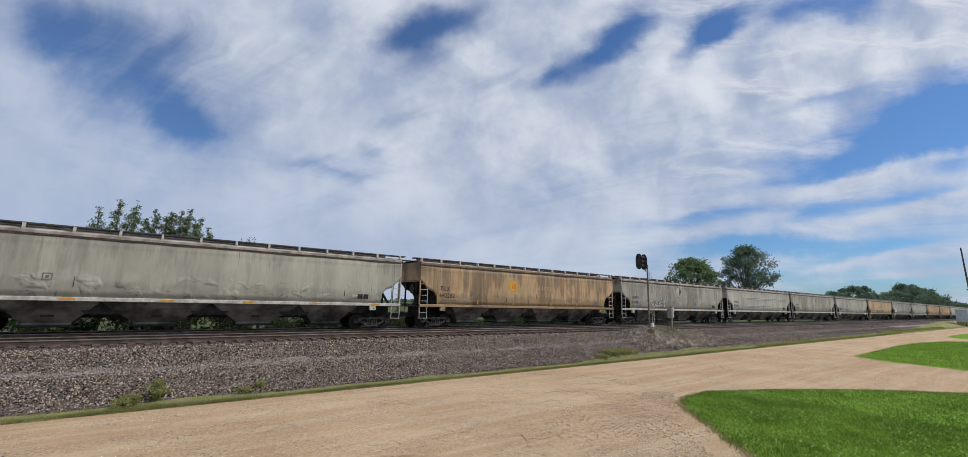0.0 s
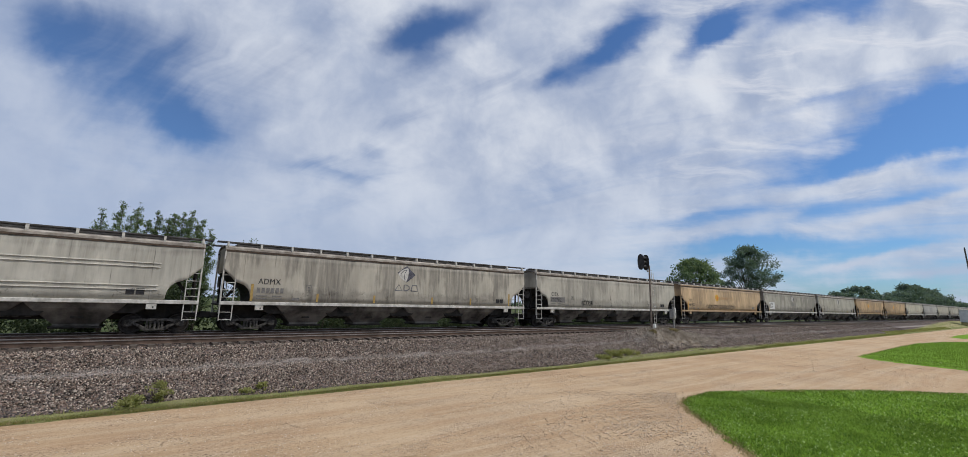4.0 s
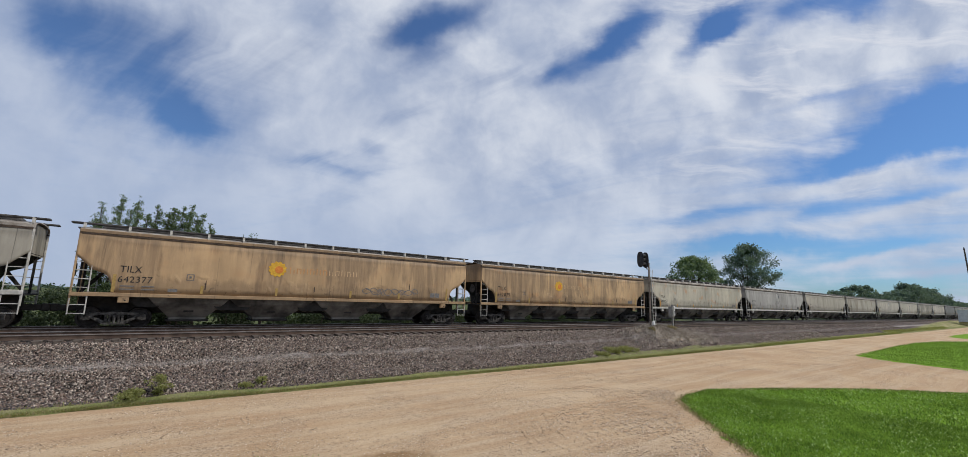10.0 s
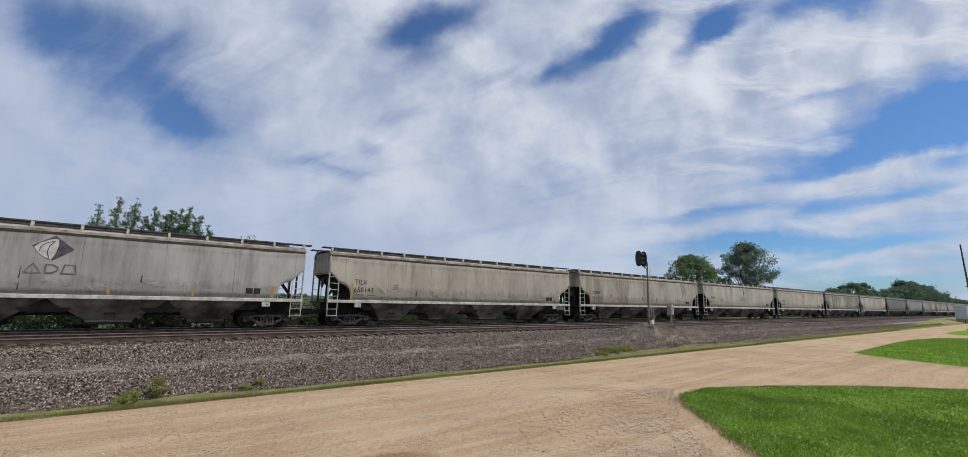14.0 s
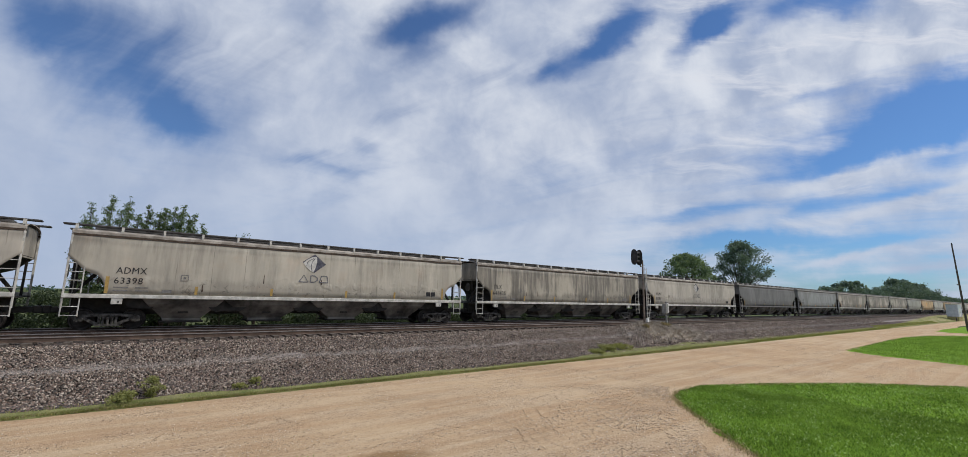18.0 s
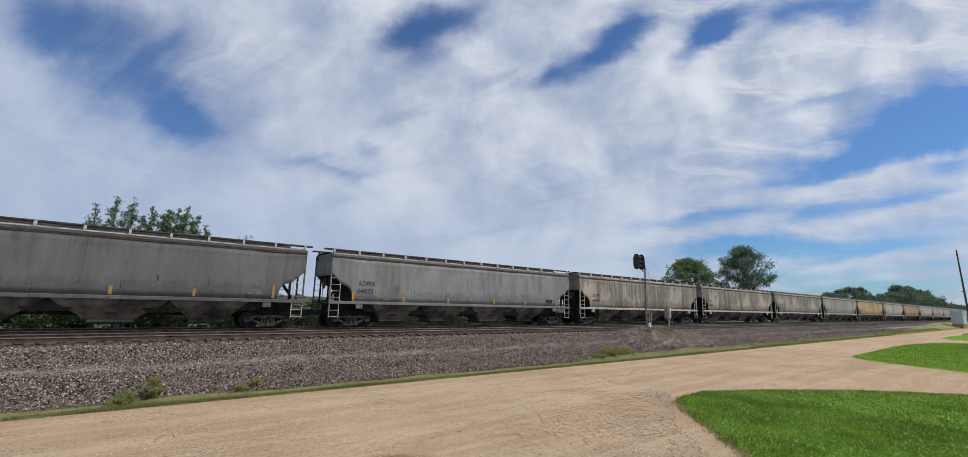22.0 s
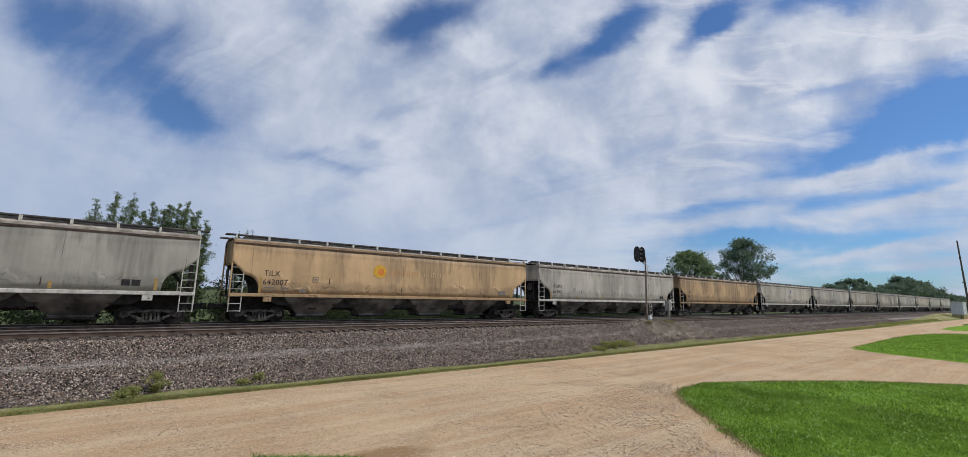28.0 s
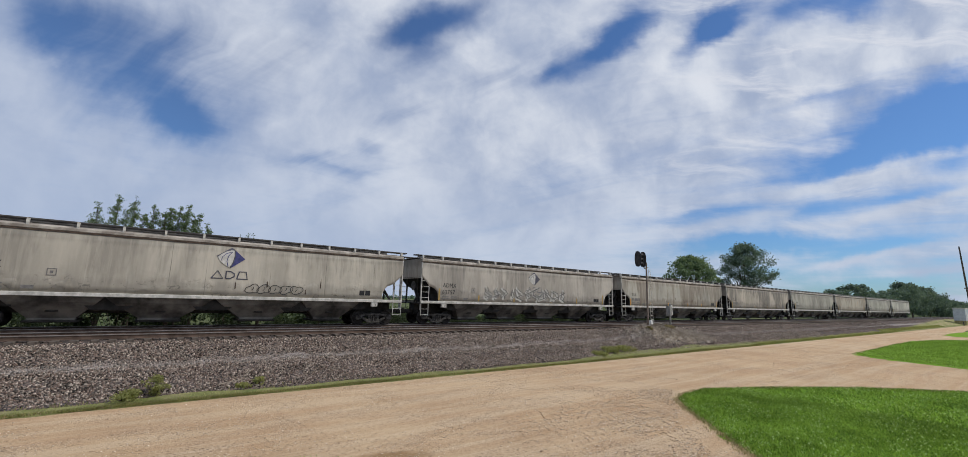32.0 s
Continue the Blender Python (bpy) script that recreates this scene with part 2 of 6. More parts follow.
def car_paint(name, base, dirt, amount, seed, soot=0.25, rust=0.0, dents=0.25):
    """Faded car paint: grime run down from the roof seam, weld lines, rust, dents and spray along the sill."""
    mat, gr, bsdf = material(name, 0.6, 0.0, 0.35)
    raw = gr.place()
    p = gr.v("ADD", raw, (seed * 7.3, seed * 3.1, 0.0))
    along, _, high = gr.split(raw)
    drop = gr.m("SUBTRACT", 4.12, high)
    # faded paint in upright bands, one tone to each panel
    tone = gr.noise(gr.v("MULTIPLY", p, (0.55, 1.0, 0.10)), 1.3, 5, 0.6)
    cloudy = gr.noise(gr.v("MULTIPLY", p, (0.8, 1.0, 0.9)), 1.1, 6, 0.66)
    col = gr.mix(gr.step(tone, 0.30, 0.70), tuple(c * 0.80 for c in base), tuple(min(1, c * 1.14) for c in base))
    col = gr.mix(gr.m("MULTIPLY", gr.step(cloudy, 0.42, 0.75), 0.22 + 0.30 * amount), col, tuple(0.5 * (b + d) for b, d in zip(base, dirt)))
    # runs of grime that start at the seam and end at uneven heights
    broad = gr.noise(gr.v("MULTIPLY", p, (0.36, 1.0, 0.10)), 1.0, 5, 0.62)
    band = gr.step(broad, 0.42, 0.60)
    thin = gr.noise(gr.v("MULTIPLY", p, (3.6, 1.0, 0.30)), 1.0, 6, 0.7, 0.3)
    hair = gr.noise(gr.v("MULTIPLY", p, (12.0, 1.0, 0.45)), 1.0, 5, 0.7, 0.3)
    reach = gr.m("SUBTRACT", gr.m("ADD", gr.m("MULTIPLY", band, 3.0), gr.m("MULTIPLY", thin, 4.0)), 3.9 - 2.0 * amount)
    run = gr.step(gr.m("SUBTRACT", reach, drop), -1.3, 0.7)
    run = gr.m("MULTIPLY", run, gr.step(thin, 0.30, 0.62, 0.25, 1.0))
    col = gr.mix(gr.m("MULTIPLY", run, min(0.9, 0.20 + 0.68 * amount)), col, dirt)
    threads = gr.m("MULTIPLY", gr.step(hair, 0.54, 0.70), gr.step(broad, 0.36, 0.60))
    col = gr.mix(gr.m("MULTIPLY", threads, 0.12 + 0.42 * amount), col, tuple(c * 0.6 for c in dirt))
    washed = gr.m("MULTIPLY", gr.step(gr.noise(gr.v("MULTIPLY", p, (6.0, 1.0, 0.16)), 1.0, 5, 0.65), 0.58, 0.72), gr.step(broad, 0.40, 0.62))
    col = gr.mix(gr.m("MULTIPLY", washed, 0.20 + 0.30 * amount), col, tuple(min(1, c * 1.28) for c in base))
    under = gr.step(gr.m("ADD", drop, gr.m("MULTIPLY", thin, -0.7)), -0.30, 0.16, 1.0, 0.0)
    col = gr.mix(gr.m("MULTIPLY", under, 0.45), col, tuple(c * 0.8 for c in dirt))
    # weld lines between the side panels, each showing for part of its height
    weave = gr.m("ADD", along, gr.m("MULTIPLY", gr.noise(p, 1.2, 2), 0.05))
    cell = gr.m("ABSOLUTE", gr.m("SUBTRACT", gr.m("FRACT", gr.m("ADD", gr.m("DIVIDE", weave, 1.46), 0.333 + 0.5)), 0.5))
    weld = gr.m("MULTIPLY", gr.step(cell, 0.003, 0.016, 1.0, 0.0), gr.step(gr.noise(gr.v("MULTIPLY", p, (0.9, 1, 0.55)), 1.3, 4), 0.44, 0.66))
    col = gr.mix(gr.m("MULTIPLY", weld, 0.62), col, tuple(c * 0.55 for c in dirt))
    freck = gr.step(gr.noise(p, 8.0, 5, 0.75), 0.69, 0.76)
    col = gr.mix(gr.m("MULTIPLY", freck, 0.5), col, (0.13, 0.075, 0.045))
    smear = gr.step(gr.noise(gr.v("MULTIPLY", p, (0.7, 1, 0.16)), 2.0, 6, 0.68, 0.6), 0.50, 0.76)
    col = gr.mix(gr.m("MULTIPLY", smear, soot), col, (0.09, 0.085, 0.075))
    if rust:
        bloom = gr.step(gr.noise(gr.v("MULTIPLY", p, (0.8, 1, 0.9)), 1.15, 5, 0.55), 0.54, 0.72)
        col = gr.mix(gr.m("MULTIPLY", bloom, rust), col, (0.52, 0.23, 0.075))
        pits = gr.step(gr.noise(p, 5.0, 3, 0.6), 0.68, 0.72)
        col = gr.mix(gr.m("MULTIPLY", gr.m("MULTIPLY", pits, gr.step(high, 1.9, 3.0, 1.0, 0.0)), min(1.0, rust * 1.5)), col, (0.05, 0.035, 0.03))
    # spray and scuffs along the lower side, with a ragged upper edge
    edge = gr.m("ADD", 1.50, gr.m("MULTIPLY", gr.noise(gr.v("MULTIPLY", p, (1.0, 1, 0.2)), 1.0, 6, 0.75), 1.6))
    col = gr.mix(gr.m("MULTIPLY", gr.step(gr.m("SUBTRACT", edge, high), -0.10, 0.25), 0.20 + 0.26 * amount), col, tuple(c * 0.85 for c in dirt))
    scuffs = gr.m("MULTIPLY", gr.step(gr.noise(gr.v("MULTIPLY", p, (1.5, 1, 1.7)), 1.7, 6, 0.74, 0.8), 0.56, 0.64), gr.step(high, 1.8, 2.6, 1.0, 0.0))
    col = gr.mix(gr.m("MULTIPLY", scuffs, 0.55), col, tuple(c * 0.5 for c in dirt))
    gr.put(bsdf.inputs["Base Color"], col)
    panel = gr.noise(gr.v("MULTIPLY", p, (0.9, 1, 0.12)), 1.1, 3, 0.5)
    knock = gr.m("MULTIPLY", gr.step(gr.noise(gr.v("MULTIPLY", p, (0.9, 1, 0.9)), 1.5, 2, 0.4, dents), 0.54, 0.72), gr.step(high, 2.2, 2.8, 1.0, 0.0))
    tall = gr.m("ADD", gr.m("ADD", panel, gr.m("MULTIPLY", knock, dents)), gr.m("MULTIPLY", gr.noise(p, 30.0, 3), 0.02))
    bump(gr, bsdf, tall, 0.65, 0.14)
    return mat


DARK_STEEL = plain("sooty_shaded_steel", (0.012, 0.011, 0.010), (0.040, 0.036, 0.032), 3.0, 0.7, 0.1)
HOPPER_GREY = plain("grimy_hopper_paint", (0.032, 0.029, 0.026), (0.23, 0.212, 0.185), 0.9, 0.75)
PALE_STEEL = plain("worn_pale_paint", (0.34, 0.33, 0.30), (0.62, 0.60, 0.55), 4.0, 0.6)
FRAME_STEEL = plain("dusty_cast_steel", (0.010, 0.009, 0.008), (0.125, 0.116, 0.105), 5.5, 0.7, 0.2)
WHEEL_STEEL = plain("wheel_steel", (0.014, 0.012, 0.011), (0.045, 0.040, 0.036), 6.0, 0.6, 0.3)
WALK_STEEL = plain("dark_walkway_steel", (0.035, 0.033, 0.033), (0.11, 0.105, 0.10), 3.0, 0.7, 0.2)
ROOF_RUST = plain("roof_edge_paint", (0.20, 0.175, 0.15), (0.45, 0.41, 0.36), 2.2, 0.7)
LINE_RUST = plain("rusty_seam", (0.045, 0.032, 0.025), (0.11, 0.08, 0.06), 4.0, 0.8)
BLACK_PAINT = plain("black_lettering", (0.012, 0.012, 0.014), (0.04, 0.04, 0.042), 8.0, 0.7, relief=0)
GREY_LETTER = plain("faded_lettering", (0.13, 0.125, 0.12), (0.22, 0.21, 0.20), 8.0, 0.7, relief=0)
AMBER = plain("amber_reflector", (0.50, 0.24, 0.03), (0.70, 0.36, 0.05), 8.0, 0.45, relief=0)
FADED_AMBER = plain("faded_amber_reflector", (0.30, 0.20, 0.07), (0.46, 0.31, 0.10), 8.0, 0.6, relief=0)
SUN_YELLOW = plain("yellow_emblem", (0.55, 0.30, 0.03), (0.72, 0.42, 0.05), 5.0, 0.6, relief=0)
SUN_ORANGE = plain("orange_emblem", (0.55, 0.16, 0.03), (0.70, 0.25, 0.05), 5.0, 0.6, relief=0)
PALE_MARK = plain("pale_faded_lettering", (0.46, 0.31, 0.17), (0.60, 0.43, 0.26), 5.0, 0.7, relief=0)
ORANGE_MARK = plain("faded_orange_lettering", (0.46, 0.24, 0.10), (0.56, 0.30, 0.13), 5.0, 0.7, relief=0)
RIB_PALE = plain("pale_side_rib", (0.50, 0.48, 0.42), (0.66, 0.63, 0.57), 3.0, 0.6)
EMBLEM_GREY = plain("grey_emblem", (0.045, 0.045, 0.06), (0.11, 0.11, 0.135), 5.0, 0.6, relief=0)
EMBLEM_MID = plain("grey_wordmark", (0.10, 0.10, 0.115), (0.19, 0.19, 0.205), 5.0, 0.6, relief=0)
EMBLEM_BLUE = plain("blue_emblem", (0.035, 0.04, 0.12), (0.07, 0.07, 0.20), 5.0, 0.6, relief=0)
EMBLEM_PALE = plain("pale_leaf_emblem", (0.42, 0.41, 0.38), (0.60, 0.58, 0.54), 5.0, 0.6, relief=0)
PATCH_WHITE = plain("white_patch", (0.60, 0.60, 0.58), (0.74, 0.74, 0.72), 5.0, 0.6, relief=0)
SIGNAL_BLACK = plain("black_signal_paint", (0.010, 0.010, 0.011), (0.03, 0.03, 0.032), 5.0, 0.5)
SIGNAL_GREY = plain("weathered_aluminium", (0.16, 0.16, 0.155), (0.30, 0.30, 0.29), 7.0, 0.5, 0.3)
LENS = plain("dark_lens", (0.01, 0.012, 0.012), (0.03, 0.035, 0.035), 5.0, 0.1, relief=0)
RAIL_STEEL = plain("brown_rail", (0.055, 0.036, 0.027), (0.125, 0.086, 0.065), 3.0, 0.7, 0.2)
RAIL_HEAD = plain("shiny_rail_head", (0.17, 0.145, 0.13), (0.30, 0.27, 0.25), 3.0, 0.35, 0.7)
TIE_WOOD = plain("creosoted_tie", (0.045, 0.036, 0.030), (0.14, 0.115, 0.095), 4.0, 0.9)
POLE_WOOD = plain("weathered_pole", (0.05, 0.042, 0.036), (0.11, 0.095, 0.08), 4.0, 0.9)
HUT_GREY = plain("pale_hut_panel", (0.33, 0.37, 0.42), (0.45, 0.49, 0.53), 1.5, 0.5)
STRAW = plain("bleached_straw", (0.30, 0.26, 0.21), (0.60, 0.54, 0.46), 2.0, 0.9, relief=0)
MAST_BROWN = plain("rust_stained_mast", (0.10, 0.075, 0.06), (0.25, 0.215, 0.185), 3.0, 0.6, 0.2)
BARK = plain("bark", (0.045, 0.036, 0.028), (0.12, 0.10, 0.08), 8.0, 0.95)
STICK = plain("dead_stick", (0.22, 0.18, 0.14), (0.38, 0.33, 0.27), 8.0, 0.95)


def leaf_material(name, dark, light, blotch=0.75, coarse=0.45):
    mat, gr, bsdf = material(name, 0.55, 0.0, 0.25)
    col = gr.mix(gr.island(), dark, light)
    patch_ = gr.step(gr.noise(gr.spot(), coarse, 5, 0.65), 0.36, 0.66, 0.0, blotch)
    col = gr.mix(patch_, col, tuple(c * 0.62 for c in dark))
    gr.put(bsdf.inputs["Base Color"], col)
    thin = gr.n.new("ShaderNodeBsdfTranslucent")
    gr.put(thin.inputs[0], gr.mix(1.0, col, (1.25, 1.2, 0.7), "MULTIPLY"))
    both = gr.n.new("ShaderNodeMixShader")
    both.inputs[0].default_value = 0.42
    gr.l.new(bsdf.outputs[0], both.inputs[1])
    gr.l.new(thin.outputs[0], both.inputs[2])
    gr.l.new(both.outputs[0], gr.n["Material Output"].inputs[0])
    return mat


LEAF = leaf_material("leaf", (0.082, 0.130, 0.066), (0.240, 0.315, 0.165), 0.4)
# Lighter leaf for two trees: their sunlit look is put into the colour.
LEAF_SUNLIT_TINT = leaf_material("sunlit_tint_leaf", (0.100, 0.160, 0.090), (0.235, 0.315, 0.185), 0.4)
# Far leaves are paler and bluer: distance haze put into the colour.
LEAF_HAZED = leaf_material("far_hazed_leaf", (0.095, 0.150, 0.135), (0.190, 0.265, 0.215), 0.4)
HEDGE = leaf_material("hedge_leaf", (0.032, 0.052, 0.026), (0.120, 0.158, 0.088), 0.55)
BLADE = leaf_material("grass_blade", (0.062, 0.138, 0.014), (0.360, 0.530, 0.125), 0.50, 0.55)
PALE_SPECK = leaf_material("pale_speck_blade", (0.34, 0.50, 0.20), (0.62, 0.74, 0.42), 0.2, 3.0)
PALE_GRASS = leaf_material("pale_grass_blade", (0.19, 0.215, 0.075), (0.39, 0.395, 0.165), 0.35)
DRY_BLADE = leaf_material("dry_grass_blade", (0.26, 0.22, 0.125), (0.54, 0.47, 0.31))


def stone_material(name, dark, light, warm, dusty=False):
    mat, gr, bsdf = material(name, 0.9, 0.0, 0.2)
    r = gr.island()
    col = gr.mix(gr.m("MULTIPLY", r, r) if dusty else r, dark, light)
    pink = gr.step(gr.m("FRACT", gr.m("MULTIPLY", r, 7.31)), 0.55, 0.75)
    col = gr.mix(gr.m("MULTIPLY", pink, 0.7), col, warm)
    if dusty:   # a pale line of dust along the slope
        p = gr.spot()
        y = gr.split(gr.v("ADD", p, gr.v("MULTIPLY", gr.noise(p, 0.7, 5, 0.65, color=True), (0, 1.3, 0))))[1]
        dust = gr.m("MULTIPLY", gr.step(y, 19.75, 20.1), gr.step(y, 20.15, 20.5, 1.0, 0.0))
        col = gr.mix(gr.m("MULTIPLY", dust, 0.26), col, (0.42, 0.39, 0.36))
    gr.put(bsdf.inputs["Base Color"], gr.mix(0.4, col, gr.noise(gr.spot(), 30.0, 4), "OVERLAY"))
    return mat


BALLAST_STONE = stone_material("ballast_stone", (0.026, 0.022, 0.019), (0.58, 0.49, 0.41), (0.21, 0.142, 0.110), True)
ROAD_PEBBLE = stone_material("road_pebble", (0.33, 0.235, 0.15), (0.85, 0.73, 0.57), (0.47, 0.33, 0.22))


def ground_material():
    """Fields: green with dry patches."""
    mat, gr, bsdf = material("field", 0.95, 0.0, 0.1)
    p = gr.spot()
    a = gr.step(gr.noise(p, 0.05, 5, 0.6), 0.3, 0.7)
    b = gr.step(gr.noise(p, 1.8, 5, 0.7), 0.3, 0.7)
    col = gr.mix(a, (0.040, 0.070, 0.020), (0.085, 0.105, 0.040))
    gr.put(bsdf.inputs["Base Color"], gr.mix(gr.m("MULTIPLY", b, 0.5), col, (0.115, 0.11, 0.055)))
    bump(gr, bsdf, gr.noise(p, 9.0, 4), 0.5, 0.05)
    return mat


def road_material():
    """Packed tan gravel: wheel tracks along the road, loose stone between."""
    mat, gr, bsdf = material("tan_gravel", 0.95, 0.0, 0.12)
    p = gr.spot()
    px, py, _ = gr.split(p)
    tan = gr.mix(gr.step(gr.noise(p, 0.30, 5, 0.6), 0.3, 0.72), (0.42, 0.275, 0.156), (0.53, 0.376, 0.229))
    # wheel tracks: long pale bands of packed fines with browner crowns between
    lane = gr.xyz(gr.m("MULTIPLY", px, 0.045), gr.m("ADD", py, gr.m("MULTIPLY", gr.noise(gr.v("MULTIPLY", p, (0.08, 0.3, 0)), 1.0, 2), 1.6)), 0.0)
    along = gr.noise(gr.v("MULTIPLY", lane, (1.0, 1.15, 1.0)), 1.0, 4, 0.6)
    lines = gr.noise(gr.v("MULTIPLY", lane, (1.6, 5.0, 1.0)), 1.0, 5, 0.7)
    tan = gr.mix(gr.m("MULTIPLY", gr.step(along, 0.46, 0.60), 0.40), tan, (0.60, 0.468, 0.32))
    tan = gr.mix(gr.m("MULTIPLY", gr.step(along, 0.46, 0.34), 0.32), tan, (0.42, 0.25, 0.135))
    tan = gr.mix(gr.m("MULTIPLY", gr.step(lines, 0.54, 0.68), 0.30), tan, (0.30, 0.19, 0.11))
    tan = gr.mix(gr.m("MULTIPLY", gr.step(lines, 0.46, 0.34), 0.28), tan, (0.62, 0.50, 0.36))
    tone = gr.split(gr.cells(p, 30.0, 1))
    loose = gr.step(gr.noise(gr.v("MULTIPLY", p, (0.5, 1.0, 1.0)), 0.7, 5, 0.7), 0.44, 0.68)
    stones = gr.mix(tone[0], (0.28, 0.195, 0.125), (0.74, 0.60, 0.45))
    tan = gr.mix(gr.m("ADD", gr.m("MULTIPLY", loose, 0.28), 0.14), tan, stones)
    dark = gr.m("MULTIPLY", gr.step(tone[1], 0.94, 0.96), gr.m("ADD", gr.m("MULTIPLY", loose, 0.5), 0.35))
    tan = gr.mix(dark, tan, (0.13, 0.085, 0.055))
    # a damp brown patch of bare soil by the grass tuft
    off = gr.v("MULTIPLY", gr.v("SUBTRACT", gr.v("ADD", p, gr.v("MULTIPLY", gr.noise(p, 1.6, 4, color=True), (1.0, 1.0, 0))), (4.75, 9.15, 0.0)), (0.75, 1.6, 0.0))
    damp = gr.step(gr.v("LENGTH", off, None, 1), 0.45, 0.95, 1.0, 0.0)
    tan = gr.mix(gr.m("MULTIPLY", damp, 0.75), tan, (0.25, 0.15, 0.07))
    grain = gr.noise(p, 60.0, 4, 0.7)
    col = gr.mix(0.5, tan, gr.mix(grain, (0.3, 0.3, 0.3), (0.75, 0.75, 0.75)), "OVERLAY")
    gr.put(bsdf.inputs["Base Color"], col)
    h = gr.m("ADD", gr.m("ADD", gr.m("MULTIPLY", gr.cells(p, 30.0), loose), gr.m("MULTIPLY", grain, 0.6)), gr.m("MULTIPLY", lines, 1.5))
    bump(gr, bsdf, h, 0.9, 0.035)
    return mat


def ballast_material():
    """Crushed rock: grey and pink-brown, with a pale dusty line along the slope."""
    mat, gr, bsdf = material("crushed_rock", 0.95, 0.0, 0.15)
    p = gr.spot()
    tone = gr.split(gr.cells(p, 17.0, 1))
    near = gr.cells(p, 17.0)
    # Tones kept dark: shade in the gaps between strewn stones, put into the colour.
    col = gr.mix(tone[0], (0.030, 0.026, 0.024), (0.14, 0.12, 0.11))
    col = gr.mix(gr.m("MULTIPLY", gr.step(tone[1], 0.6, 0.8), 0.6), col, (0.25, 0.17, 0.14))
    y = gr.split(gr.v("ADD", p, gr.v("MULTIPLY", gr.noise(p, 0.7, 4, color=True), (0, 0.7, 0))))[1]
    dust = gr.m("MULTIPLY", gr.step(y, 19.3, 19.7), gr.step(y, 19.9, 20.4, 1.0, 0.0))
    col = gr.mix(gr.m("MULTIPLY", dust, 0.45), col, (0.50, 0.46, 0.43))
    # further on, grass and weeds have grown up the bank
    px, py, _ = gr.split(p)
    grown = gr.m("ADD", gr.m("SUBTRACT", gr.step(px, 60.0, 190.0, -0.9, 3.4), gr.m("MULTIPLY", gr.m("SUBTRACT", py, 17.0), 0.75)), gr.m("MULTIPLY", gr.noise(gr.v("MULTIPLY", p, (0.12, 0.8, 1)), 1.0, 5, 0.65), 1.2))
    green = gr.mix(gr.step(gr.noise(gr.v("MULTIPLY", p, (0.3, 1.5, 1)), 1.0, 5, 0.65), 0.35, 0.65), (0.20, 0.22, 0.075), (0.36, 0.31, 0.165))
    col = gr.mix(gr.step(grown, 0.3, 0.9), col, green)
    gr.put(bsdf.inputs["Base Color"], col)
    bump(gr, bsdf, gr.m("SUBTRACT", 1.0, near), 0.9, 0.06)
    return mat


def verge_material(name, dark, light, third, scale=3.0):
    mat, gr, bsdf = material(name, 0.95, 0.0, 0.1)
    p = gr.spot()
    col = gr.mix(gr.step(gr.noise(p, scale, 5, 0.7), 0.3, 0.7), dark, light)
    col = gr.mix(gr.m("MULTIPLY", gr.step(gr.noise(p, 0.5, 4, 0.6), 0.5, 0.75), 0.7), col, third)
    gr.put(bsdf.inputs["Base Color"], gr.mix(0.5, col, gr.noise(p, 45.0, 3), "OVERLAY"))
    bump(gr, bsdf, gr.noise(p, 35.0, 4), 0.8, 0.04)
    return mat


FIELD, ROAD, BALLAST = ground_material(), road_material(), ballast_material()
LAWN = verge_material("lawn_turf", (0.105, 0.215, 0.016), (0.22, 0.37, 0.034), (0.21, 0.34, 0.035), 1.6)
VERGE = verge_material("verge_turf", (0.13, 0.15, 0.05), (0.24, 0.235, 0.10), (0.30, 0.25, 0.16))
MOUND = verge_material("dry_mound", (0.19, 0.145, 0.105), (0.46, 0.38, 0.29), (0.34, 0.275, 0.20), 4.5)


# ---- building helpers ----
def mesh_of(name, bm, mat):
    me = bpy.data.meshes.new(name)
    bm.normal_update()
    bm.to_mesh(me)
    bm.free()
    if mat:
        me.materials.append(mat)
    return me


def part(name, bm, mat, parent, label=""):
    """Links a bmesh (or a ready mesh) as one object under a thing or a part."""
    me = bm if isinstance(bm, bpy.types.Mesh) else mesh_of(name, bm, mat)
    ob = new(name, me)
    ob.parent = parent
    if label:
        ob["label"] = label
    return ob


def box(bm, x0, x1, y0, y1, z0, z1):
    v = [bm.verts.new((x, y, z)) for x in (x0, x1) for y in (y0, y1) for z in (z0, z1)]
    for f in ((0, 1, 3, 2), (4, 6, 7, 5), (0, 4, 5, 1), (2, 3, 7, 6), (0, 2, 6, 4), (1, 5, 7, 3)):
        bm.faces.new([v[i] for i in f])
    return v


def boxes(*rows):
    bm = bmesh.new()
    for r in rows:
        box(bm, *r)
    return bm


def bevelled(bm, width, segments=1):
    bmesh.ops.bevel(bm, geom=bm.edges[:], offset=width, segments=segments, affect="EDGES", clamp_overlap=True)
    return bm


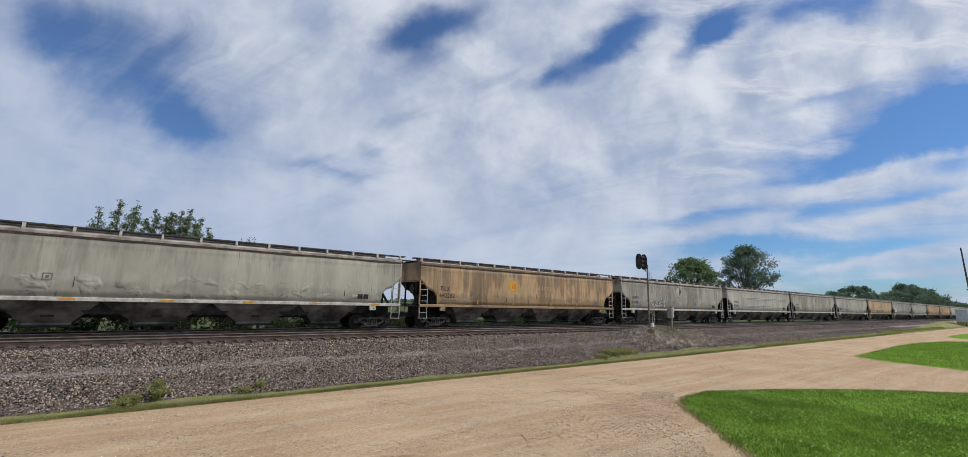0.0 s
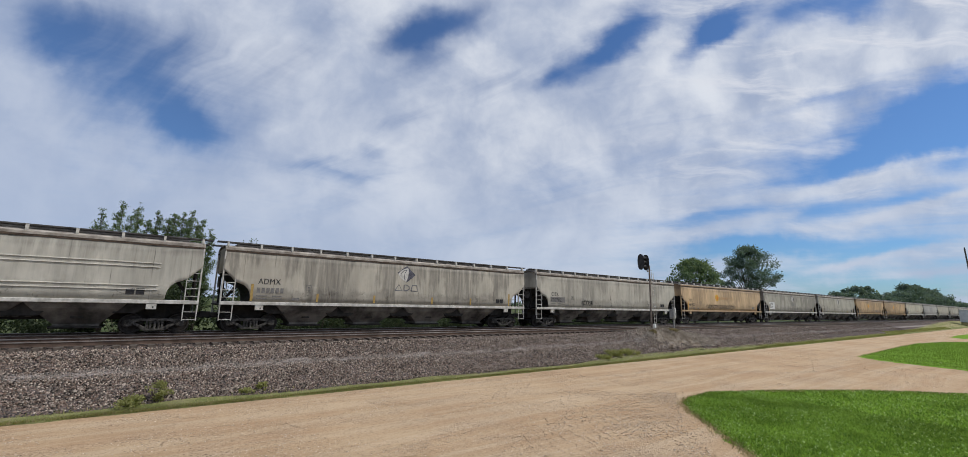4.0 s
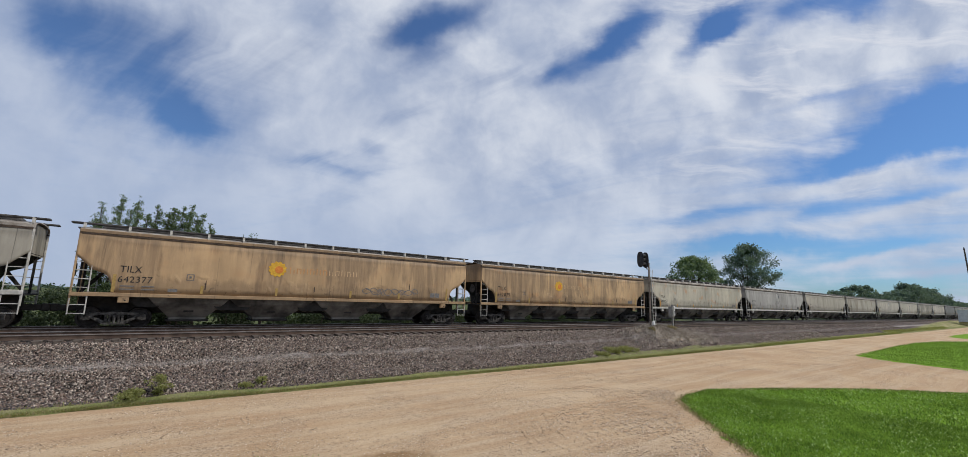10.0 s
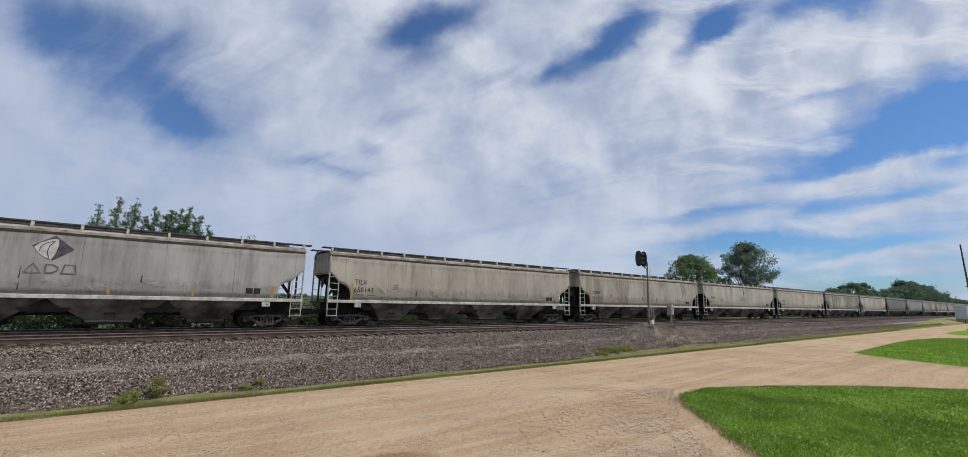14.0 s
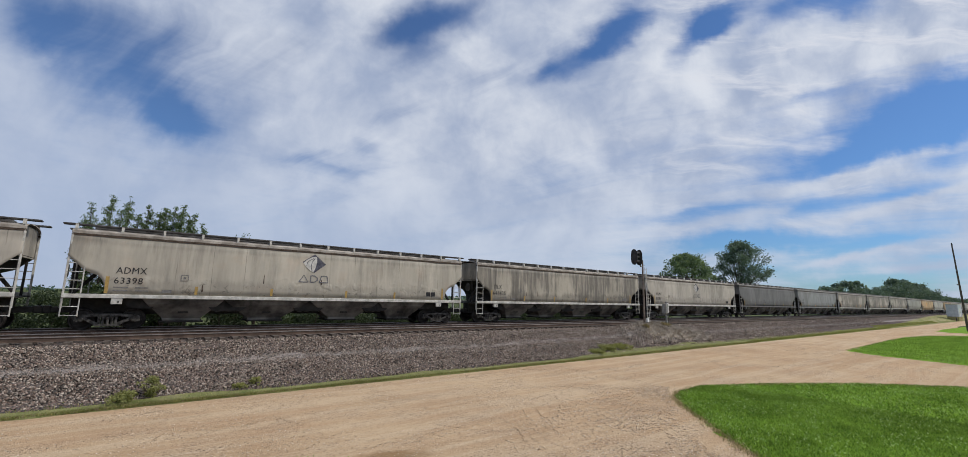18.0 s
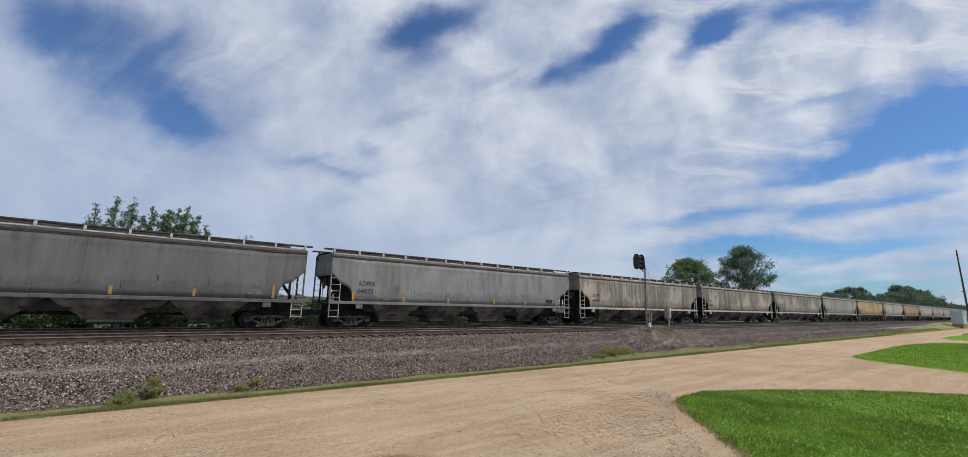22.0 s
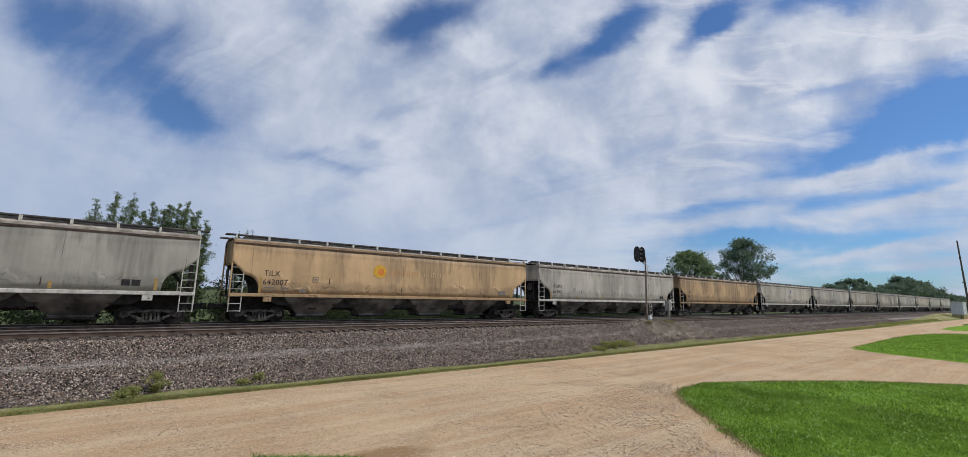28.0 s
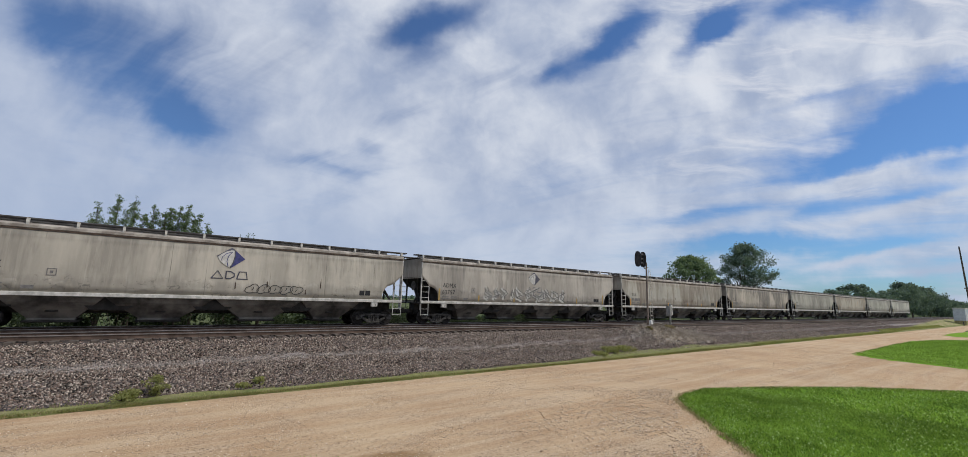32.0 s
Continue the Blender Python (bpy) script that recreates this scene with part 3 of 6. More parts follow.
def rod(bm, a, b, r0, r1=None, sides=8):
    """A round bar from a to b."""
    a, b = Vector(a), Vector(b)
    r1 = r0 if r1 is None else r1
    q = (b - a).to_track_quat("Z", "Y")
    rings = []
    for c, r in ((a, r0), (b, r1)):
        rings.append([bm.verts.new(c + q @ Vector((math.cos(k * math.tau / sides) * r, math.sin(k * math.tau / sides) * r, 0))) for k in range(sides)])
    for k in range(sides):
        n = (k + 1) % sides
        bm.faces.new((rings[0][k], rings[0][n], rings[1][n], rings[1][k]))
    bm.faces.new(rings[0][::-1])
    bm.faces.new(rings[1])
    return bm


def prism(bm, outline, y0, y1):
    """An outline in x and z, drawn from y0 to y1."""
    a = [bm.verts.new((x, y0, z)) for x, z in outline]
    b = [bm.verts.new((x, y1, z)) for x, z in outline]
    bm.faces.new(a)
    bm.faces.new(b[::-1])
    for k in range(len(a)):
        n = (k + 1) % len(a)
        bm.faces.new((a[n], a[k], b[k], b[n]))
    bmesh.ops.recalc_face_normals(bm, faces=bm.faces[:])
    return bm


def turned(bm, outline, sides=24, axis="Y"):
    """A lathe shape: outline of (radius, height) turned round an axis."""
    rings = []
    for r, h in outline:
        ring = []
        for k in range(sides):
            a = k * math.tau / sides
            p = (math.cos(a) * r, h, math.sin(a) * r) if axis == "Y" else (math.cos(a) * r, math.sin(a) * r, h)
            ring.append(bm.verts.new(p))
        rings.append(ring)
    for p, q in zip(rings, rings[1:]):
        for k in range(sides):
            n = (k + 1) % sides
            bm.faces.new((p[k], p[n], q[n], q[k]))
    bm.faces.new(rings[0][::-1])
    bm.faces.new(rings[-1])
    bmesh.ops.recalc_face_normals(bm, faces=bm.faces[:])
    return bm


# ---- ground, road, track ----
def bank_height(x, y):
    """Height of the railway bank over the fields, across its width."""
    rows = ((16.33, -0.05), (16.95, 0.12), (18.5, 0.55), (19.4, 0.70), (21.2, 1.22), (21.6, 1.27), (22.3, 1.35), (29.6, 1.36), (32.8, 0.15), (33.9, -0.05))
    z = rows[-1][1]
    for (ya, za), (yb, zb) in zip(rows, rows[1:]):
        if y <= yb:
            f = max(0.0, (y - ya) / (yb - ya))
            z = za + (zb - za) * f
            break
    mound = math.exp(-((x - 32.7) / 3.7) ** 2 - ((y - 19.8) / 1.6) ** 2)
    if y < 21.7:
        z += mound * 0.76 * min(1.0, max(0.0, (21.7 - y) / 0.85))
    return z


def sheet(name, xs, ys, height, mat, kind="structure", label="", jitter=0.0):
    rnd = random.Random(3)
    verts = [(x, y, height(x, y) + rnd.uniform(-jitter, jitter)) for x in xs for y in ys]
    n = len(ys)
    faces = [(i * n + j, (i + 1) * n + j, (i + 1) * n + j + 1, i * n + j + 1) for i in range(len(xs) - 1) for j in range(n - 1)]
    me = bpy.data.meshes.new(name)
    me.from_pydata(verts, [], faces)
    me.materials.append(mat)
    me.shade_smooth()
    return tagged(new(name, me), label, kind=kind)


def steps(*spans):
    out = []
    for a, b, d in spans:
        n = max(1, round((b - a) / d))
        out += [a + (b - a) * k / n for k in range(n)]
    return out + [spans[-1][1]]


sheet("ground", steps((-4000, -100, 1300), (-100, 400, 50), (400, 4400, 800)), steps((-3000, -60, 980), (-60, 120, 20), (120, 4000, 700)),
      lambda x, y: -0.03, FIELD, label="flat green fields reaching to the horizon")


def outline_sheet(name, points, z, mat, label, lift=0.0, wobble=0.15, seed=1):
    """A flat patch of ground with an uneven edge and a low rounded rim."""
    rnd = random.Random(seed)
    edge = []
    for (xa, ya), (xb, yb) in zip(points, points[1:] + points[:1]):
        n = max(2, int(math.hypot(xb - xa, yb - ya) / 0.35))
        n = min(n, 60)
        for k in range(n):
            f = k / n
            edge.append((xa + (xb - xa) * f + rnd.uniform(-wobble, wobble), ya + (yb - ya) * f + rnd.uniform(-wobble, wobble)))
    bm = bmesh.new()
    low = [bm.verts.new((x, y, z)) for x, y in edge]
    f = bm.faces.new(low)
    f.normal_update()
    if f.normal.z < 0:
        f.normal_flip()
    if lift:
        bmesh.ops.inset_region(bm, faces=[f], thickness=0.06, depth=lift)
    bmesh.ops.triangulate(bm, faces=bm.faces[:])
    me = mesh_of(name, bm, mat)
    return tagged(new(name, me), label, kind="structure")


ROAD_EDGE = [(-390, 16.74), (-18.7, 16.74), (1.8, 16.61), (12.0, 16.43), (22.3, 16.66), (32.5, 16.44), (63.5, 16.84), (79.0, 17.07), (125.7, 17.77), (200, 15.6), (411, 6.4),
             (411, 1.1), (200, 10.1), (122, 11.7), (113.4, 10.7), (86, 4.0), (65, -32), (-395, -32)]
outline_sheet("road", ROAD_EDGE, 0.0, ROAD, "tan packed gravel road with loose stones and wheel tracks", wobble=0.04)
LAWN_A = [(10.17, 3.17), (11.29, 4.74), (13.0, 6.46), (14.24, 7.74), (15.17, 8.52), (16.19, 8.87), (17.91, 8.97), (20.89, 7.72), (24.62, 5.55), (27.75, 2.86), (30.9, -2.0), (32.3, -8.5), (18.1, -12.7), (6.3, -8.5), (8.0, -1.1)]
LAWN_B = [(40.18, 7.45), (41.1, 8.95), (42.58, 10.04), (49.5, 10.2), (61.2, 10.64), (67.5, 10.64), (74.8, 9.6), (79.0, 8.0), (81.6, 3.0), (85.1, -8.5), (43.7, -10.6), (38.5, -2.0), (39.1, 4.0)]
LAWN_C = [(89.2, 9.5), (91.7, 11.0), (101.7, 11.36), (113.0, 11.0), (138, 10.4), (196, 8.0), (410, -2), (403, -63), (100, -63), (94.6, -10.6), (89.6, 3.5)]
for pts, word in ((LAWN_A, "bright green mown lawn beside the gravel drive"), (LAWN_B, "green mown lawn between two gravel drives"), (LAWN_C, "green lawn stretching along the gravel road")):
    outline_sheet("lawn", pts, 0.006, LAWN, word, 0.05, 0.20)
sheet("embankment", steps((-900, -60, 140), (-60, -14, 4), (-14, 60, 0.5), (60, 160, 4), (160, 2400, 250)),
      [16.33, 16.5, 16.7, 16.95, 17.3, 17.6, 17.9, 18.2, 18.5, 18.8, 19.1, 19.4, 19.7, 20.0, 20.3, 20.6, 20.9, 21.2, 21.6, 22.3, 24.5, 26.5, 29.6, 30.6, 31.7, 32.8, 33.9],
      bank_height, BALLAST, label="railway bank of grey and pink-brown crushed rock", jitter=0.03)
bm = bmesh.new()
verge_rows = [(16.28, 0.004), (16.42, 0.04), (16.58, 0.07), (16.76, 0.11)]
xs = steps((-300, -14, 40), (-14, 90, 0.4), (90, 300, 15))
rnd = random.Random(9)
cols = []
for x in xs:
    wide = 0.30 * noise.noise(Vector((x * 0.35, 0, 0))) + (0.5 if x > 18.5 else 0.0) * min(1, max(0, (x - 18.5) / 6))
    cols.append([bm.verts.new((x, y + (0.12 * noise.noise(Vector((x * 1.3, 3, 0))) if k == 0 else wide * k / 3), max(z, bank_height(x, y + wide * k / 3) + 0.035 if k > 1 else 0))) for k, (y, z) in enumerate(verge_rows)])
for a, b in zip(cols, cols[1:]):
    for k in range(3):
        bm.faces.new((a[k], b[k], b[k + 1], a[k + 1]))
tagged(new("verge", mesh_of("verge", bm, VERGE)), "narrow strip of weedy grass along the bank", kind="structure")
# the dry mound round the signal
bm = bmesh.new()
grid = {}
for i in range(31):
    for j in range(13):
        x, y = 29.2 + i * 0.33, 17.6 + j * 0.32
        grid[i, j] = bm.verts.new((x, y, bank_height(x, y) + 0.05 * math.exp(-((x - 34.1) / 3.5) ** 4 - ((y - 19.5) / 1.7) ** 4) - 0.012 + rnd.uniform(-0.02, 0.02)))
for i in range(30):
    for j in range(12):
        bm.faces.new((grid[i, j], grid[i + 1, j], grid[i + 1, j + 1], grid[i, j + 1]))
tagged(new("earth_mound", mesh_of("earth_mound", bm, MOUND)), "low mound of dry earth and straw round the signal", kind="structure")


def rail_profile(bm, y, top, x0, x1):
    """A flat-bottomed rail along x."""
    half = [(0.070, -0.175), (0.070, -0.160), (0.016, -0.140), (0.012, -0.050), (0.034, -0.040)]
    pts = [(w, z) for w, z in half] + [(-w, z) for w, z in half[::-1]]
    a = [bm.verts.new((x0, y + w, top + z)) for w, z in pts]
    b = [bm.verts.new((x1, y + w, top + z)) for w, z in pts]
    for k in range(len(a)):
        n = (k + 1) % len(a)
        bm.faces.new((a[k], a[n], b[n], b[k]))
    bmesh.ops.recalc_face_normals(bm, faces=bm.faces[:])
    return bm


def track(name, y, top, label):
    base = tagged(new(name), label, "railway track", kind="structure")
    base.location = (0, y, 0)
    for side in (-0.7525, 0.7525):
        rail = part("rail", rail_profile(bmesh.new(), side, top, -900, 2400), RAIL_STEEL, base)
        part("rail_head", bevelled(boxes((-900, 2400, side - 0.037, side + 0.037, top - 0.042, top)), 0.008), RAIL_HEAD, rail, "worn shiny running surface")
    return base


near_track = track("track", TRACK_NEAR, RAIL + NEAR_RAISE, "empty railway track of brown rails on wooden ties")
far_track = track("track", TRACK_FAR, RAIL, "railway track of brown rails on wooden ties under the train")


# ---- the hopper cars ----
END = 9.81            # half length over the corner posts
SIDE = 1.62
TRUCK = 8.28
RADIUS = 0.457


def belly(u):
    """Lower edge of the side sheet, which sweeps up towards the ends."""
    a = abs(u)
    rows = ((8.50, 1.56), (8.515, 1.80), (8.56, 2.03), (8.66, 2.24), (8.82, 2.40), (9.02, 2.48), (9.20, 2.55), (9.30, 2.64), (9.39, 2.75), (9.6, 2.97), (9.82, 3.20))
    if a <= rows[0][0]:
        return 1.56
    for (ua, za), (ub, zb) in zip(rows, rows[1:]):
        if a <= ub:
            return za + (zb - za) * (a - ua) / (ub - ua)
    return rows[-1][1]


def flank(z):
    """How far out the bulging side stands at a height."""
    return SIDE - 0.05 * ((z - 2.75) / 1.4) ** 2


def side_sheet(sign):
    bm = bmesh.new()
    us = [k * 0.35 for k in range(-24, 25)] + [s * a for a in (8.5, 8.515, 8.56, 8.61, 8.66, 8.74, 8.82, 8.92, 9.02, 9.20, 9.30, 9.39, 9.6, 9.72, 9.80) for s in (-1, 1)]
    us = sorted(set(round(u, 3) for u in us))
    rows = 9
    outer, inner = [], []
    for u in us:
        lo, hi = belly(u), 4.12
        a, b = [], []
        for j in range(rows):
            z = lo + (hi - lo) * j / (rows - 1)
            seam = 0.010 if abs((abs(u) + 0.7) % 2.1) < 0.02 else 0.0
            warp = 0.014 * noise.noise(Vector((u * 0.8, sign * 3, z * 1.1)))
            y = flank(z) - seam + warp
            a.append(bm.verts.new((u, sign * y, z)))
            b.append(bm.verts.new((u, sign * (y - 0.05), z)))
        outer.append(a)
        inner.append(b)
    for p, q, r, s in zip(outer, outer[1:], inner, inner[1:]):
        for j in range(rows - 1):
            bm.faces.new((p[j], q[j], q[j + 1], p[j + 1]))
            bm.faces.new((r[j], r[j + 1], s[j + 1], s[j]))
        bm.faces.new((p[0], r[0], s[0], q[0]))
        bm.faces.new((p[-1], q[-1], s[-1], r[-1]))
    for p, r in ((outer[0], inner[0]), (outer[-1], inner[-1])):
        for j in range(rows - 1):
            bm.faces.new((p[j], p[j + 1], r[j + 1], r[j]))
    bmesh.ops.recalc_face_normals(bm, faces=bm.faces[:])
    for f in bm.faces:
        f.smooth = True
    return bm


def roof_sheet():
    bm = bmesh.new()
    half = [(1.57, 4.29), (1.44, 4.36), (1.15, 4.42), (0.75, 4.47), (0.0, 4.50)]
    pts = half + [(-y, z) for y, z in half[-2::-1]]
    rings = [[bm.verts.new((u, y, z + dz)) for y, z in pts] for u, dz in ((-END, 0.0), (END, 0.0))]
    low = [[bm.verts.new((u, y, z - 0.04)) for y, z in pts] for u in (-END, END)]
    for k in range(len(pts) - 1):
        bm.faces.new((rings[0][k], rings[0][k + 1], rings[1][k + 1], rings[1][k]))
        bm.faces.new((low[0][k], low[1][k], low[1][k + 1], low[0][k + 1]))
        for e in (0, 1):
            bm.faces.new((rings[e][k], rings[e][k + 1], low[e][k + 1], low[e][k]))
    for k in (0, -1):
        bm.faces.new((rings[0][k], rings[1][k], low[1][k], low[0][k]))
    bmesh.ops.recalc_face_normals(bm, faces=bm.faces[:])
    return bm


def hopper(u, half_top, half_low):
    """A four-sided chute below the sill."""
    bm = bmesh.new()
    rows = [(half_top, 1.46, 1.42), (half_top * 0.86, 1.34, 1.15), (half_low, 0.70, 0.46), (half_low, 0.70, 0.34)]
    rings = []
    for hx, hy, z in rows:
        rings.append([bm.verts.new((u + sx * hx, sy * hy, z)) for sx, sy in ((-1, -1), (1, -1), (1, 1), (-1, 1))])
    for p, q in zip(rings, rings[1:]):
        for k in range(4):
            n = (k + 1) % 4
            bm.faces.new((p[k], p[n], q[n], q[k]))
    bm.faces.new(rings[-1])
    bmesh.ops.recalc_face_normals(bm, faces=bm.faces[:])
    return bm


def end_slope(e):
    """The plate under a car end, which sweeps up from the sill as the side sheets do."""
    bm = bmesh.new()
    us = [8.50, 8.52, 8.56, 8.61, 8.66, 8.74, 8.82, 9.02, 9.20, 9.30, 9.39, 9.6, 9.74]
    low = [(6.95, 1.47), (8.44, 1.47)] + [(a, belly(a) + 0.005) for a in us]
    top = [(a - 0.05, z + 0.06) for a, z in low]
    prism(bm, [(e * a, z) for a, z in low + top[::-1]], -1.54, 1.54)
    bmesh.ops.recalc_face_normals(bm, faces=bm.faces[:])
    return bm


def ladder(u_out, u_in, y, car):
    """Two stiles, and the rungs between them."""
    bm = bmesh.new()
    rod(bm, (u_in, y, 0.62), (u_in, y, 2.72), 0.024, sides=6)
    rod(bm, (u_out, y, 0.62), (u_out, y, 1.3), 0.024, sides=6)
    thing = part("ladder", bm, PALE_STEEL, car)
    me = mesh_of("rung", rod(bmesh.new(), (u_out, y, 0), (u_in, y, 0), 0.018, sides=6), PALE_STEEL)
    for k in range(7):
        part("rung", me, None, thing).location = (0, 0, 0.66 + k * 0.37)


def side_frame(y):
    """The cast side of a truck, with its two pedestals and spring opening."""
    bm = bmesh.new()
    t = 0.07
    prism(bm, [(-1.14, 0.36), (-1.14, 0.60), (-0.88, 0.68), (-0.45, 0.71), (0.45, 0.71), (0.88, 0.68), (1.14, 0.60), (1.14, 0.36), (0.95, 0.33), (0.90, 0.50), (0.52, 0.58), (-0.52, 0.58), (-0.90, 0.50), (-0.95, 0.33)], y - t, y + t)
    for s in (-1, 1):
        prism(bm, [(s * 0.92, 0.50), (s * 0.80, 0.56), (s * 0.30, 0.30), (s * 0.30, 0.18), (s * 0.42, 0.18)], y - t * 0.8, y + t * 0.8)
        prism(bm, [(s * 0.34, 0.18), (s * 0.34, 0.60), (s * 0.24, 0.60), (s * 0.24, 0.18)], y - t * 0.7, y + t * 0.7)
    prism(bm, [(-0.42, 0.15), (0.42, 0.15), (0.42, 0.24), (-0.42, 0.24)], y - t, y + t)
    return bm


def wheel_set():
    bm = bmesh.new()
    rod(bm, (0, -1.02, 0), (0, 1.02, 0), 0.075, sides=12)
    for s in (-1, 1):
        tyre = [(0.10, s * 0.83), (0.16, s * 0.82), (0.20, s * 0.79), (0.36, s * 0.78), (0.39, s * 0.82), (0.445, s * 0.82), (RADIUS, s * 0.72), (RADIUS + 0.022, s * 0.69), (0.44, s * 0.68), (0.36, s * 0.71), (0.20, s * 0.72), (0.10, s * 0.66)]
        turned(bm, tyre, 28)
    return bm


def springs(y):
    bm = bmesh.new()
    for k in (-0.16, 0.0, 0.16):
        rod(bm, (k, y - 0.01, 0.22), (k, y - 0.01, 0.56), 0.055, sides=8)
    return bm


def make_car():
    car = tagged(new("hopper_car"), "", "train car", "cars of the train")
    for s in (-1, 1):
        part("side_sheet", side_sheet(s), PALE_STEEL, car)
        part("side_sill", bevelled(boxes((-END, END, min(s * 1.50, s * 1.65), max(s * 1.50, s * 1.65), 1.40, 1.57)), 0.015), PALE_STEEL, car, "pale painted side sill")
        part("roof_edge", bevelled(boxes((-END, END, min(s * 1.50, s * 1.615), max(s * 1.50, s * 1.615), 4.16, 4.31)), 0.02), ROOF_RUST, car, "weathered pale roof edge")
        part("roof_seam", boxes((-END, END, min(s * 1.46, s * 1.60), max(s * 1.46, s * 1.60), 4.09, 4.165)), LINE_RUST, car, "dark rusty seam")
        part("running_board", bevelled(boxes((-10.15, 10.15, min(s * 0.92, s * 1.34), max(s * 0.92, s * 1.34), 4.555, 4.625)), 0.012), WALK_STEEL, car, "dark steel walkway")
        me = mesh_of("walkway_bracket", boxes((-0.045, 0.045, -0.09, 0.09, 4.27, 4.585)), PALE_STEEL)
        for k in range(14):
            b = part("walkway_bracket", me, None, car)
            b.location = (-9.70 + k * 19.4 / 13, s * 1.43, 0)
        for e in (-1, 1):
            part("corner_post", bevelled(boxes((min(e * 9.74, e * END), max(e * 9.74, e * END), min(s * 1.50, s * 1.60), max(s * 1.50, s * 1.60), 0.95, 4.30)), 0.012), PALE_STEEL, car)
            ladder(e * 9.77, e * 9.24, s * 1.60, car)
            part("jacking_pad", bevelled(boxes((e * 8.06 - 0.19, e * 8.06 + 0.19, min(s * 1.48, s * 1.63), max(s * 1.48, s * 1.63), 1.14, 1.41)), 0.015), PALE_STEEL, car)
            # No real recess: a dark disc paints the shade inside the pad's hole.
            part("pad_hole", rod(bmesh.new(), (e * 8.06 + 0.06, s * 1.60, 1.24), (e * 8.06 + 0.06, s * 1.634, 1.24), 0.035, sides=10), DARK_STEEL, car, "small dark disc for the hole in the jacking pad")
    part("roof", roof_sheet(), ROOF_RUST, car)
    part("hatch_trough", bevelled(boxes((-9.2, 9.2, -0.42, 0.42, 4.49, 4.64)), 0.04), WALK_STEEL, car)
    for k in range(5):
        part("roof_hatch", bevelled(boxes((-9.1 + k * 3.66, -9.1 + k * 3.66 + 3.5, -0.46, 0.46, 4.64, 4.70)), 0.02), WALK_STEEL, car)
    for e in (-1, 1):
        back = 9.73
        bm = bmesh.new()
        box(bm, min(e * (back - 0.06), e * back), max(e * (back - 0.06), e * back), -1.52, 1.52, 3.05, 4.36)
        part("end_sheet", bm, PALE_STEEL, car)
        # Slope plates: soot and the shade under the end, both in one dark colour.
        part("slope_sheet", end_slope(e), DARK_STEEL, car, "sooty slope under the car end, its shade put into the colour")
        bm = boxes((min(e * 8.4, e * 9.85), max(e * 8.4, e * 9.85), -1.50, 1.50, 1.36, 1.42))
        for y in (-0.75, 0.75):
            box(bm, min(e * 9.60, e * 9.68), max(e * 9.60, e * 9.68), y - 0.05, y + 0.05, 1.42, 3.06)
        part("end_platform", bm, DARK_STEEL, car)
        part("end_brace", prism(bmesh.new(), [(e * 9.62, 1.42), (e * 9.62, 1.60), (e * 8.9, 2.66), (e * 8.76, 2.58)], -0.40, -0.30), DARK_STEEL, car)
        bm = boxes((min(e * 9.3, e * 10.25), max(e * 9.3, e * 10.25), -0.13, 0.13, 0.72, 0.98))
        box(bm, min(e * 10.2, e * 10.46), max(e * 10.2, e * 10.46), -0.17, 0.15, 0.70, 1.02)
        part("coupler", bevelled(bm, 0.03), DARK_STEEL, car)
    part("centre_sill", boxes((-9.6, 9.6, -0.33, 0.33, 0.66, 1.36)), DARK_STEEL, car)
    bm = turned(bmesh.new(), [(0.26, -0.01), (0.29, -0.02), (0.31, 0.0), (0.29, 0.02), (0.26, 0.01)], 20)
    for a in range(4):
        rod(bm, (0, 0, 0), (0.28 * math.cos(a * 1.571), 0, 0.28 * math.sin(a * 1.571)), 0.014, sides=6)
    wheel = part("brake_wheel", bm, WALK_STEEL, car)
    wheel.matrix_basis = pose(-9.84, -0.55, 2.55, 0, 0, 90)
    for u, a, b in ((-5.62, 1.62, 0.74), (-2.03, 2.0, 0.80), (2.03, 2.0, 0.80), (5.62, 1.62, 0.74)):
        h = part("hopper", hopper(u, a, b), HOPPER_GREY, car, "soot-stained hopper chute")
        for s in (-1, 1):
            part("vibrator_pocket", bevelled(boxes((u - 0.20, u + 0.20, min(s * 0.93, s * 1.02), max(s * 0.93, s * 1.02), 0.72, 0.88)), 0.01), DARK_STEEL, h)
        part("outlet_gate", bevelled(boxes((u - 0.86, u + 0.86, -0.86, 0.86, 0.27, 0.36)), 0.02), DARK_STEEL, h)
    # Dark fill for the gaps between chutes; their shade is put into the colour.
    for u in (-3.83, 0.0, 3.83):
        part("hopper_saddle", prism(bmesh.new(), [(u - 1.25, 1.42), (u + 1.25, 1.42), (u + 0.62, 0.84), (u - 0.62, 0.84)], -1.22, 1.22), DARK_STEEL, car, "dark saddle filling the shaded gap between two chutes")
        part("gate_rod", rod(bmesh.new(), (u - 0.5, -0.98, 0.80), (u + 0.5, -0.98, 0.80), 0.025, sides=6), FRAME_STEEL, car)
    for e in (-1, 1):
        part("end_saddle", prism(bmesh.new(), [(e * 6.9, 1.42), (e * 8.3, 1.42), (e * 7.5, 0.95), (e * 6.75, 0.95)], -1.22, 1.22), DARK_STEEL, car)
        truck = part("truck", bevelled(boxes((-0.2, 0.2, -1.10, 1.10, 0.46, 0.74)), 0.04), DARK_STEEL, car)
        truck.location = (e * TRUCK, 0, 0)
